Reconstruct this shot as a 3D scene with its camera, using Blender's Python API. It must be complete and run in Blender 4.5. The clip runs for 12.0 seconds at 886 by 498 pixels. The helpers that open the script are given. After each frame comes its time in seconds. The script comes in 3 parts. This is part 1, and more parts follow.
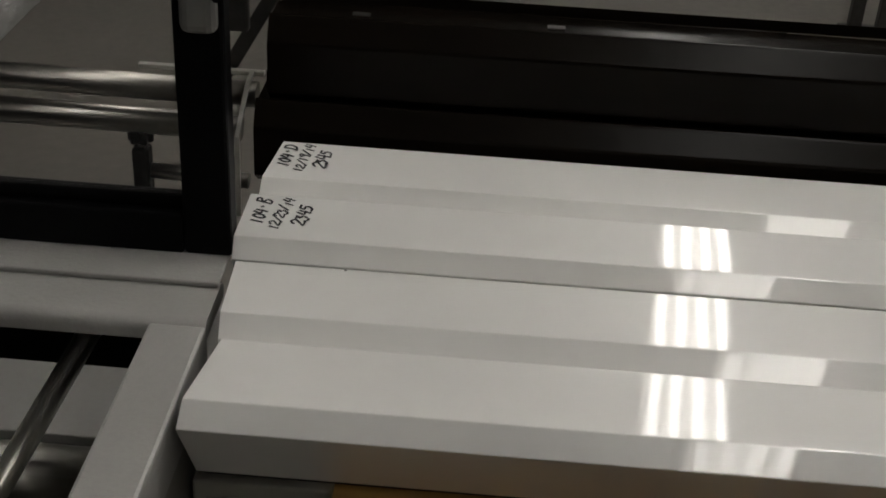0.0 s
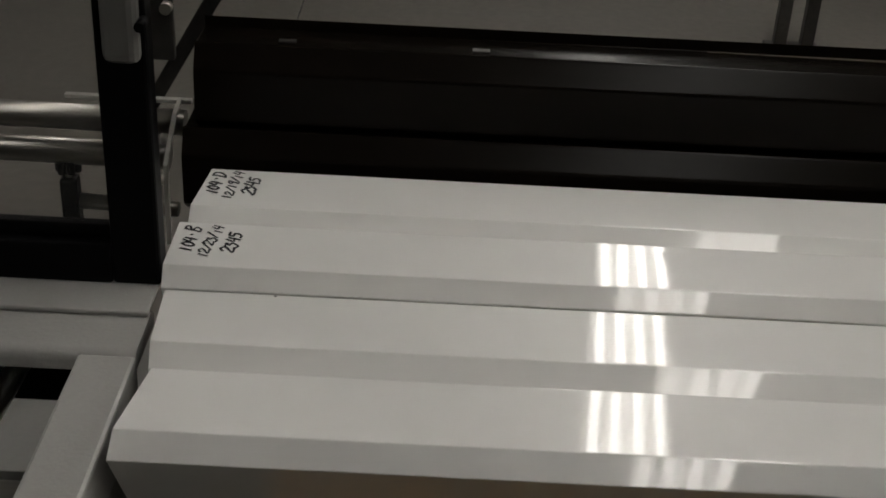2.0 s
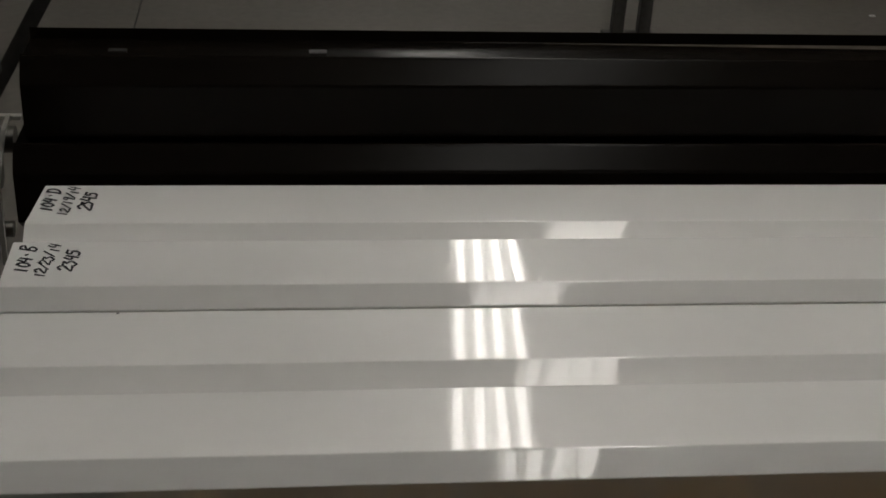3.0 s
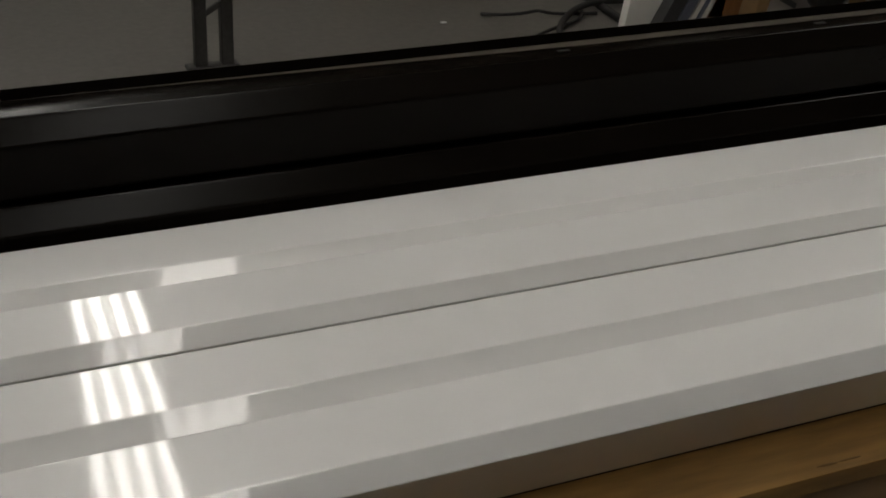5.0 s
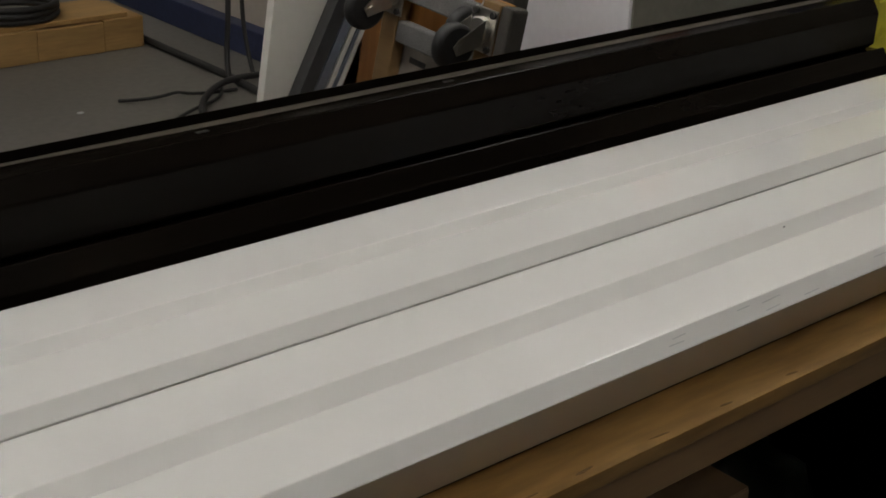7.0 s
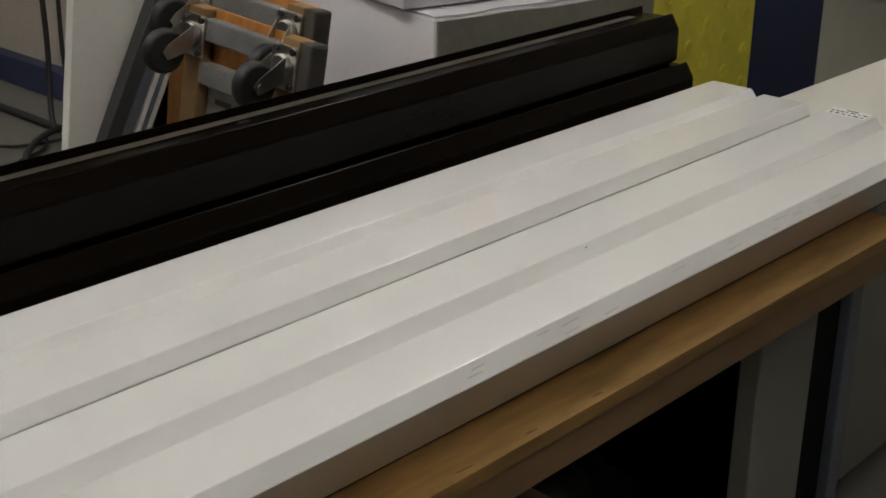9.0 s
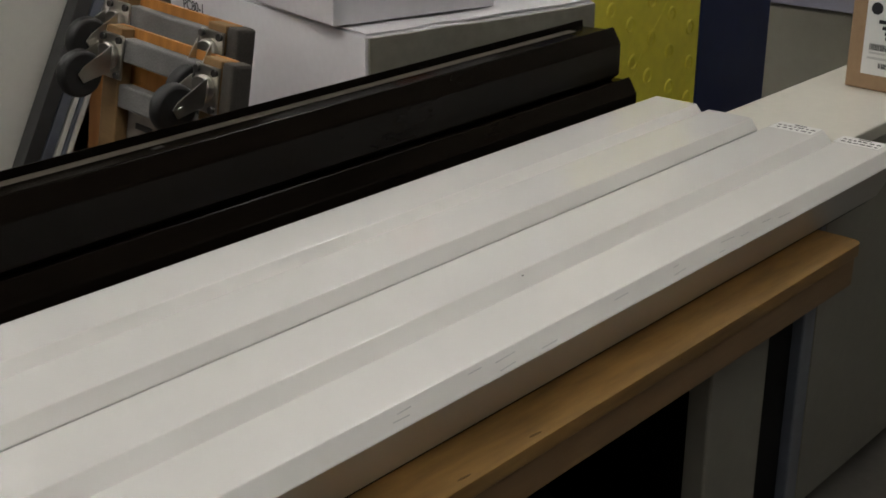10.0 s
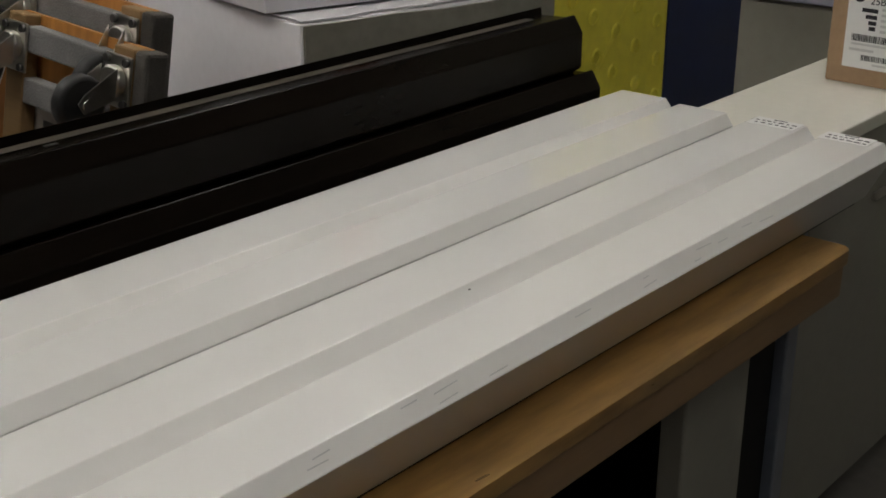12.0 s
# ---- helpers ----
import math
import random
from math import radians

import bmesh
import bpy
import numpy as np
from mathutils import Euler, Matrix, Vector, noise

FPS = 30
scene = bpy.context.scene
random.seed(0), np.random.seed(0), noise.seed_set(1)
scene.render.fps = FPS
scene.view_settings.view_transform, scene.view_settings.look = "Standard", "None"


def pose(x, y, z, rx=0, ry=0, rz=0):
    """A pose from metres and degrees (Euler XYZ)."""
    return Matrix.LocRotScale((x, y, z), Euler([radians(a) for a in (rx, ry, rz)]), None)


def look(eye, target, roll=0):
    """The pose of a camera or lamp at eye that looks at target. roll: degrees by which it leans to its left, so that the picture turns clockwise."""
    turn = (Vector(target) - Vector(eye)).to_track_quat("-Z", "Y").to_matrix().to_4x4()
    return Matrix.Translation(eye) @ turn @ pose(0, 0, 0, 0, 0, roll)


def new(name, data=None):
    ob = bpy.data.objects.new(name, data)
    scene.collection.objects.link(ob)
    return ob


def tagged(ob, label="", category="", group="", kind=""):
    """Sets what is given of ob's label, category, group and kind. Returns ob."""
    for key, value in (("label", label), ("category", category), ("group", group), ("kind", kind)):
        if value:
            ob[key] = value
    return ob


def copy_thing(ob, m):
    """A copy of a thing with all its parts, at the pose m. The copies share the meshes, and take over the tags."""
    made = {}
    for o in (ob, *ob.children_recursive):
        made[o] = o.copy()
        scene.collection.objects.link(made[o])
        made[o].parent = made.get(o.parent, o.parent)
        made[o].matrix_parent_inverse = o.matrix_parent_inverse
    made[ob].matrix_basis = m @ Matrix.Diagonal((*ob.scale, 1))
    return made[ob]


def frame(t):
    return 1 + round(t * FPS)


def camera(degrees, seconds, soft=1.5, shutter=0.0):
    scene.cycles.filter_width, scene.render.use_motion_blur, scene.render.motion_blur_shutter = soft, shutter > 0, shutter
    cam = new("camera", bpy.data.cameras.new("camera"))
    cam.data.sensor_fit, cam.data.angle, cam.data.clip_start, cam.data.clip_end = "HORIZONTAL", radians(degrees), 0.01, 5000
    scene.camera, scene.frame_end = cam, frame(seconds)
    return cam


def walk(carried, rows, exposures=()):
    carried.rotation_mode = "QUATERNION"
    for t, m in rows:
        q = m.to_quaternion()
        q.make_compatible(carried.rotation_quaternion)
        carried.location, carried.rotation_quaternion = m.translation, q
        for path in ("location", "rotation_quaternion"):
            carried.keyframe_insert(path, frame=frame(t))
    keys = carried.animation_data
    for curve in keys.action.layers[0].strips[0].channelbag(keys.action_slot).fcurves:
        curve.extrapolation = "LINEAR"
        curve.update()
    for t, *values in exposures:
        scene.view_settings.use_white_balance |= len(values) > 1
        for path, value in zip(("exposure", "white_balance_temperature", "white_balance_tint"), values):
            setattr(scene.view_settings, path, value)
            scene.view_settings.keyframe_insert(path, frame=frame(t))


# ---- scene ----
cam = camera(36.74, 12.0, soft=1.7)
walk(cam, [
    (0, look((0.2658, -1.1641, 1.6407), (0.2115, 0.1265, 0.8782), 3.171)),
    (0.5, look((0.2685, -1.1686, 1.6403), (0.2193, 0.1356, 0.9009), 3.219)),
    (1, look((0.2680, -1.1699, 1.6380), (0.2264, 0.1375, 0.9039), 3.345)),
    (1.5, look((0.2707, -1.1710, 1.6421), (0.2492, 0.1371, 0.9083), 3.374)),
    (2, look((0.2774, -1.1720, 1.6464), (0.2887, 0.1342, 0.9089), 3.199)),
    (2.5, look((0.2886, -1.1686, 1.6479), (0.3644, 0.1353, 0.9103), 3.049)),
    (3, look((0.2894, -1.1603, 1.6418), (0.4602, 0.1389, 0.9119), 3.272)),
    (5, look((0.3288, -1.1580, 1.6492), (0.9021, 0.0474, 0.9649), 2.958)),
    (5.5, look((0.3342, -1.1428, 1.6432), (1.0098, 0.0243, 0.9862), 2.908)),
    (6, look((0.3368, -1.1547, 1.6495), (1.0981, -0.0292, 1.0141), 2.538)),
    (6.5, look((0.3430, -1.1463, 1.6451), (1.1803, -0.0642, 1.0302), 2.551)),
    (7, look((0.3465, -1.1550, 1.6498), (1.2475, -0.1146, 1.0533), 2.269)),
    (9, look((0.4361, -1.1929, 1.6491), (1.4558, -0.2468, 1.0878), 0.655)),
    (9.5, look((0.4883, -1.1761, 1.6457), (1.5261, -0.2464, 1.0902), 0.450)),
    (10, look((0.5492, -1.1418, 1.6219), (1.6072, -0.2277, 1.0787), 0.328)),
    (10.5, look((0.6162, -1.1066, 1.5992), (1.6845, -0.2021, 1.0602), 0.312)),
    (11, look((0.6773, -1.0709, 1.5722), (1.7547, -0.1716, 1.0425), 0.225)),
    (11.5, look((0.7377, -1.0377, 1.5453), (1.8148, -0.1393, 1.0135), 0.196)),
    (12, look((0.7530, -1.0195, 1.5320), (1.8372, -0.1305, 0.9989), 0.490)),
], exposures=[(0.0, -0.55), (1.5, -0.6), (3.0, -0.84), (5.0, -0.76), (7.0, -0.40), (9.0, -0.22), (12.0, -0.30)])

# ---------------------------------------------------------------- light
world = bpy.data.worlds.new("world")
scene.world = world
world.use_nodes = True
world.node_tree.nodes["Background"].inputs[0].default_value = (0.8, 0.85, 1.0, 1)
world.node_tree.nodes["Background"].inputs[1].default_value = 0.02
TUBE_GLOW = 16.0
CEIL = 3.5


# ---------------------------------------------------------------- materials
def mat(name, col, rough=0.5, metal=0.0, var=0.12, grain=60.0, bump=0.05, stain=3.0, coat=0.0, col2=None, stretch=(1, 1, 1), rvar=0.1, pieces=0.0, spec=0.5, wave=0.0):
    """A surface with variation at two scales, relief and uneven gloss."""
    m = bpy.data.materials.new(name)
    m.use_nodes = True
    nt = m.node_tree
    bs = nt.nodes["Principled BSDF"]
    tc = nt.nodes.new("ShaderNodeTexCoord")
    mp = nt.nodes.new("ShaderNodeMapping")
    mp.inputs["Scale"].default_value = stretch
    nt.links.new(tc.outputs["Object"], mp.inputs[0])
    big = nt.nodes.new("ShaderNodeTexNoise")
    big.inputs["Scale"].default_value = stain
    big.inputs["Detail"].default_value = 5
    fine = nt.nodes.new("ShaderNodeTexNoise")
    fine.inputs["Scale"].default_value = grain
    fine.inputs["Detail"].default_value = 6
    for n in (big, fine):
        nt.links.new(mp.outputs[0], n.inputs["Vector"])
    add = nt.nodes.new("ShaderNodeMath")
    add.operation = "MULTIPLY_ADD"
    add.inputs[1].default_value = 0.5
    nt.links.new(fine.outputs["Fac"], add.inputs[0])
    half = nt.nodes.new("ShaderNodeMath")
    half.operation = "MULTIPLY"
    half.inputs[1].default_value = 0.5
    nt.links.new(big.outputs["Fac"], half.inputs[0])
    nt.links.new(half.outputs[0], add.inputs[2])
    ramp = nt.nodes.new("ShaderNodeValToRGB")
    lo = [c * (1 - 1.6 * var) for c in (col2 or col)]
    hi = [min(1, c * (1 + 0.9 * var)) for c in col]
    ramp.color_ramp.elements[0].position, ramp.color_ramp.elements[1].position = 0.25, 0.75
    ramp.color_ramp.elements[0].color = (*lo, 1)
    ramp.color_ramp.elements[1].color = (*hi, 1)
    nt.links.new(add.outputs[0], ramp.inputs[0])
    out = ramp.outputs[0]
    if pieces:
        oi = nt.nodes.new("ShaderNodeObjectInfo")
        mr = nt.nodes.new("ShaderNodeMapRange")
        mr.inputs["To Min"].default_value, mr.inputs["To Max"].default_value = 1 - pieces, 1 + pieces
        hs = nt.nodes.new("ShaderNodeHueSaturation")
        nt.links.new(oi.outputs["Random"], mr.inputs[0])
        nt.links.new(mr.outputs[0], hs.inputs["Value"])
        nt.links.new(out, hs.inputs["Color"])
        out = hs.outputs[0]
    nt.links.new(out, bs.inputs["Base Color"])
    rr = nt.nodes.new("ShaderNodeMapRange")
    rr.inputs["To Min"].default_value, rr.inputs["To Max"].default_value = max(0.02, rough - rvar), min(1, rough + rvar)
    nt.links.new(big.outputs["Fac"], rr.inputs[0])
    nt.links.new(rr.outputs[0], bs.inputs["Roughness"])
    bs.inputs["Metallic"].default_value = metal
    bs.inputs["Specular IOR Level"].default_value = spec
    bs.inputs["Coat Weight"].default_value = coat
    bs.inputs["Coat Roughness"].default_value = 0.03
    if bump:
        bp = nt.nodes.new("ShaderNodeBump")
        bp.inputs["Strength"].default_value = bump
        bp.inputs["Distance"].default_value = 0.004
        nt.links.new(fine.outputs["Fac"], bp.inputs["Height"])
        nt.links.new(bp.outputs[0], bs.inputs["Normal"])
    if wave:
        slow = nt.nodes.new("ShaderNodeTexNoise")
        slow.inputs["Scale"].default_value = 7.0
        slow.inputs["Detail"].default_value = 0
        nt.links.new(mp.outputs[0], slow.inputs["Vector"])
        bw = nt.nodes.new("ShaderNodeBump")
        bw.inputs["Strength"].default_value = 1.0
        bw.inputs["Distance"].default_value = wave
        nt.links.new(slow.outputs["Fac"], bw.inputs["Height"])
        for socket in ("Normal", "Coat Normal"):
            nt.links.new(bw.outputs[0], bs.inputs[socket])
    return m


def glow(name, col, power):
    m = bpy.data.materials.new(name)
    m.use_nodes = True
    bs = m.node_tree.nodes["Principled BSDF"]
    bs.inputs["Base Color"].default_value = (0.9, 0.9, 0.9, 1)
    bs.inputs["Emission Color"].default_value = (*col, 1)
    bs.inputs["Emission Strength"].default_value = power
    return m


def clear_film(name, alpha=0.62, crumple=1.0):
    m = bpy.data.materials.new(name)
    m.use_nodes = True
    nt = m.node_tree
    bs = nt.nodes["Principled BSDF"]
    bs.inputs["Base Color"].default_value = (0.92, 0.92, 0.90, 1)
    bs.inputs["Roughness"].default_value = 0.07
    bs.inputs["Alpha"].default_value = alpha
    nz = nt.nodes.new("ShaderNodeTexNoise")
    nz.inputs["Scale"].default_value = 26
    bp = nt.nodes.new("ShaderNodeBump")
    bp.inputs["Strength"].default_value = crumple
    bp.inputs["Distance"].default_value = 0.02
    nt.links.new(nz.outputs["Fac"], bp.inputs["Height"])
    nt.links.new(bp.outputs[0], bs.inputs["Normal"])
    return m


M_WHITE = mat("white_coated_aluminium", (0.80, 0.79, 0.77), 0.36, 0, 0.012, 45, 0.0, 1.4, coat=1.0, stretch=(0.6, 1, 1), rvar=0.03, wave=0.0014)
M_BROWN = mat("dark_bronze_coating", (0.0065, 0.0048, 0.0034), 0.24, 0, 0.2, 70, 0.0, 2.0, stretch=(0.3, 1, 1), rvar=0.05, spec=0.085)
M_INK = mat("black_marker_ink", (0.015, 0.015, 0.02), 0.6, 0, 0.2)
M_WOOD = mat("varnished_bench_wood", (0.36, 0.205, 0.062), 0.42, 0, 0.22, 30, 0.08, 9, col2=(0.21, 0.112, 0.032), stretch=(0.35, 2, 2), pieces=0.05)
M_WOOD_EDGE = mat("bench_edge_wood", (0.25, 0.15, 0.068), 0.5, 0, 0.14, 26, 0.06, 5, stretch=(0.25, 3, 3))
M_CONC = mat("concrete_floor", (0.162, 0.150, 0.134), 0.5, 0, 0.16, 30, 0.06, 0.9, rvar=0.15)
M_WALL = mat("painted_block_wall", (0.22, 0.21, 0.19), 0.75, 0, 0.07, 25, 0.1, 0.8)
M_WALL2 = mat("olive_grey_wall_paint", (0.30, 0.285, 0.235), 0.7, 0, 0.06, 30, 0.05, 1.2)
M_CEIL = mat("ceiling_panel", (0.30, 0.295, 0.28), 0.9, 0, 0.06, 40, 0.1, 0.7)
M_GREY = mat("grey_hammered_paint", (0.36, 0.355, 0.34), 0.4, 0.0, 0.06, 220, 0.12, 3, coat=0.1)
M_STEEL = mat("brushed_steel", (0.29, 0.277, 0.255), 0.32, 1, 0.12, 60, 0.03, 4, stretch=(0.2, 3, 3))
M_DKSTEEL = mat("dark_steel", (0.10, 0.095, 0.09), 0.4, 0.8, 0.2, 60, 0.04, 4)
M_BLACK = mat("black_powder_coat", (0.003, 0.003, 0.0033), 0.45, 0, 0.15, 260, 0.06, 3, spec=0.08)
M_CHROME = mat("polished_rod_steel", (0.88, 0.86, 0.78), 0.30, 1, 0.06, 60, 0.01, 4)
M_COVER = mat("light_grey_plastic_cover", (0.34, 0.335, 0.32), 0.5, 0, 0.05, 120, 0.03, 3)
M_DKCOVER = mat("grey_plastic_cover", (0.15, 0.147, 0.138), 0.5, 0, 0.05, 120, 0.03, 3)
M_PALE = mat("pale_bright_metal", (0.62, 0.61, 0.57), 0.35, 0.3, 0.08, 60, 0.02, 5)
M_RUBBER = mat("black_rubber", (0.018, 0.018, 0.018), 0.55, 0, 0.2, 90, 0.06, 6)
M_ZINC = mat("zinc_plated_steel", (0.62, 0.60, 0.55), 0.33, 1, 0.15, 50, 0.05, 9)
M_PLY = mat("orange_varnished_plywood", (0.52, 0.23, 0.055), 0.45, 0, 0.2, 20, 0.05, 4, col2=(0.40, 0.16, 0.035), stretch=(3, 3, 0.4))
M_OAK = mat("dark_oak_rail", (0.25, 0.15, 0.062), 0.55, 0, 0.22, 24, 0.06, 5, stretch=(3, 0.4, 3))
M_CARPET = mat("grey_carpet_strip", (0.20, 0.195, 0.19), 0.95, 0, 0.3, 320, 0.5, 14)
M_LINER = mat("pale_grey_board", (0.30, 0.27, 0.24), 0.6, 0, 0.12, 40, 0.04, 6)
M_DKCARPET = mat("dark_carpet_end", (0.075, 0.068, 0.06), 0.95, 0, 0.3, 320, 0.5, 14)
M_CARD = mat("white_carton_board", (0.68, 0.67, 0.70), 0.7, 0, 0.05, 50, 0.04, 3)
M_SHADECARD = mat("shaded_grey_carton", (0.25, 0.24, 0.20), 0.75, 0, 0.16, 40, 0.06, 6)
M_KRAFT = mat("brown_kraft_carton", (0.36, 0.235, 0.135), 0.75, 0, 0.1, 70, 0.05, 4)
M_PAPER = mat("white_label_paper", (0.78, 0.78, 0.77), 0.55, 0, 0.03, 90, 0.02, 5)
M_YELLOW = mat("yellow_plastic", (0.82, 0.73, 0.07), 0.5, 0, 0.12, 30, 0.05, 4)
M_BLUE = mat("dark_blue_paint", (0.012, 0.022, 0.085), 0.5, 0, 0.15, 40, 0.03, 2)
M_BLUESTEEL = mat("blue_rack_paint", (0.03, 0.04, 0.095), 0.5, 0, 0.25, 40, 0.05, 3)
M_BOARD = mat("white_melamine_board", (0.80, 0.78, 0.72), 0.45, 0, 0.04, 50, 0.02, 2)
M_LAMI = mat("cream_white_laminate", (0.66, 0.64, 0.57), 0.3, 0, 0.05, 40, 0.015, 2)
M_CABFACE = mat("grey_cabinet_face", (0.26, 0.25, 0.215), 0.5, 0, 0.06, 40, 0.02, 2)
M_LILAC = mat("lilac_grey_trim", (0.34, 0.34, 0.42), 0.5, 0, 0.05, 40, 0.02, 2)
M_PANELGREY = mat("blue_grey_sheet", (0.20, 0.22, 0.27), 0.35, 0.4, 0.1, 40, 0.02, 3)
M_DKSHEET = mat("dark_grey_sheet", (0.07, 0.07, 0.072), 0.4, 0.3, 0.15, 40, 0.03, 3)
M_TIMBER = mat("sawn_timber", (0.42, 0.25, 0.09), 0.7, 0, 0.2, 30, 0.1, 5, stretch=(0.4, 3, 3))
M_CABLE = mat("black_cable_jacket", (0.02, 0.019, 0.018), 0.55, 0, 0.2)
M_ORANGE = mat("orange_print", (0.55, 0.11, 0.04), 0.6, 0, 0.05)
M_HOUSING = mat("white_enamel_housing", (0.75, 0.75, 0.73), 0.4, 0, 0.03)
M_TUBE = glow("fluorescent_tube", (1.0, 0.96, 0.905), TUBE_GLOW)
M_FILM = clear_film("clear_wrap_film")
M_PANE = clear_film("clear_guard_plastic", 0.02, 0.0)
M_SCUFF = mat("grey_scuff", (0.58, 0.58, 0.58), 0.5, 0, 0.1)


# ---------------------------------------------------------------- mesh helpers
def link(name, bm, m, parent=None, label="", smooth=False):
    me = bpy.data.meshes.new(name)
    bm.normal_update()
    bm.to_mesh(me)
    bm.free()
    me.materials.append(m)
    if smooth:
        for p in me.polygons:
            p.use_smooth = True
    ob = new(name, me)
    if parent:
        ob.parent = parent
    if label:
        ob["label"] = label
    return ob


def part(name, bm, m, parent, label="", smooth=False):
    return link(name, bm, m, parent, label, smooth)


def thing(name, label, category, at=(0, 0, 0), group="", kind=""):
    ob = new(name)
    ob.location = at
    ob.empty_display_size = 0.05
    return tagged(ob, label, category, group, kind)


def box(x0, x1, y0, y1, z0, z1, bevel=0.0, seg=2, m=None):
    bm = bmesh.new()
    bmesh.ops.create_cube(bm, size=1)
    for v in bm.verts:
        v.co = ((x0 + x1) / 2 + v.co.x * (x1 - x0), (y0 + y1) / 2 + v.co.y * (y1 - y0), (z0 + z1) / 2 + v.co.z * (z1 - z0))
    if bevel:
        bmesh.ops.bevel(bm, geom=bm.edges[:], offset=bevel, segments=seg, affect="EDGES", profile=0.5)
    if m:
        bmesh.ops.transform(bm, matrix=m, verts=bm.verts[:])
    return bm


def join(*bms):
    out = bmesh.new()
    for b in bms:
        me = bpy.data.meshes.new("tmp")
        b.to_mesh(me)
        b.free()
        out.from_mesh(me)
        bpy.data.meshes.remove(me)
    return out


def rod(a, b, r, r2=None, n=20, bevel=0.0):
    bm = bmesh.new()
    a, b = Vector(a), Vector(b)
    d = b - a
    bmesh.ops.create_cone(bm, cap_ends=True, segments=n, radius1=r, radius2=r if r2 is None else r2, depth=d.length)
    if bevel:
        rim = [e for e in bm.edges if any(len(f.verts) > 4 for f in e.link_faces)]
        bmesh.ops.bevel(bm, geom=rim, offset=bevel, segments=2, affect="EDGES", profile=0.5)
    q = d.to_track_quat("Z", "Y").to_matrix().to_4x4()
    bmesh.ops.transform(bm, matrix=Matrix.Translation((a + b) / 2) @ q, verts=bm.verts[:])
    for f in bm.faces:
        f.smooth = len(f.verts) == 4
    return bm


def arc_corner(p, a, b, r, n=3):
    """Points that round the corner p between neighbours a and b."""
    p, a, b = Vector(p), Vector(a), Vector(b)
    u, w = (a - p).normalized(), (b - p).normalized()
    s, e = p + u * r, p + w * r
    return [tuple((1 - k) ** 2 * s + 2 * k * (1 - k) * p + k * k * e) for k in [i / n for i in range(n + 1)]]


def rounded(poly, r, n=3, closed=True):
    out = []
    for i, p in enumerate(poly):
        if not closed and i in (0, len(poly) - 1):
            out.append(p)
        else:
            out += arc_corner(p, poly[i - 1], poly[(i + 1) % len(poly)], r, n)
    return out


def offset_line(pts, d):
    """The polyline pts moved sideways by d."""
    out = []
    for i, p in enumerate(pts):
        a = Vector(pts[max(i - 1, 0)])
        b = Vector(pts[min(i + 1, len(pts) - 1)])
        t = (b - a).normalized()
        out.append((p[0] - t.y * d, p[1] + t.x * d))
    return out


def sheet_profile(pts, thick, x0, x1, bend=0.0, skew0=0.0, skew1=0.0, cuts=24, seed=0):
    """A folded sheet: the open section pts (y, z) with a thickness, drawn out along x with a slight waviness."""
    inner = offset_line(pts, thick)
    ring = list(pts) + inner[::-1]
    bm = bmesh.new()
    ys = [p[0] for p in pts]
    ym, yw = sum(ys) / len(ys), max(ys) - min(ys)
    rows = []
    for k in range(cuts + 1):
        s = k / cuts
        row = []
        for y, z in ring:
            rel = (y - ym) / yw
            x = x0 + skew0 * rel * (1 - s) + skew1 * rel * s + (x1 - x0) * s
            w = bend * noise.noise((s * 3.1, seed * 7.3 + rel * 0.6, 0.3))
            row.append(bm.verts.new((x, y, z + w)))
        rows.append(row)
    n = len(ring)
    for k in range(cuts):
        for i in range(n):
            j = (i + 1) % n
            bm.faces.new((rows[k][i], rows[k][j], rows[k + 1][j], rows[k + 1][i]))
    for row, flip in ((rows[0], False), (rows[-1], True)):
        h = len(pts)
        for i in range(h - 1):
            q = [row[i], row[i + 1], row[n - 2 - i], row[n - 1 - i]]
            bm.faces.new(q if flip else q[::-1])
    bmesh.ops.recalc_face_normals(bm, faces=bm.faces[:])
    return bm


def smooth_by_angle(ob, deg=35):
    me = ob.data
    bm = bmesh.new()
    bm.from_mesh(me)
    for e in bm.edges:
        e.smooth = len(e.link_faces) == 2 and e.calc_face_angle(0) < radians(deg)
    for f in bm.faces:
        f.smooth = True
    bm.to_mesh(me)
    bm.free()
    return ob


def lettering(name, body, size, m, mat_, parent, shear=0.0, extrude=0.0003, label=""):
    """Letters in the built-in font as a thin mesh, at the pose m."""
    cu = bpy.data.curves.new("letters", "FONT")
    cu.body, cu.size, cu.shear, cu.extrude, cu.offset = body, size, shear, extrude, size * 0.004
    cu.align_x = "CENTER"
    cu.align_y = "CENTER"
    tmp = bpy.data.objects.new("letters", cu)
    scene.collection.objects.link(tmp)
    me = bpy.data.meshes.new_from_object(tmp.evaluated_get(bpy.context.evaluated_depsgraph_get()))
    bpy.data.objects.remove(tmp)
    bpy.data.curves.remove(cu)
    me.transform(m)
    me.materials.clear()
    me.materials.append(mat_)
    ob = new(name, me)
    ob.parent = parent
    if label:
        ob["label"] = label
    return ob


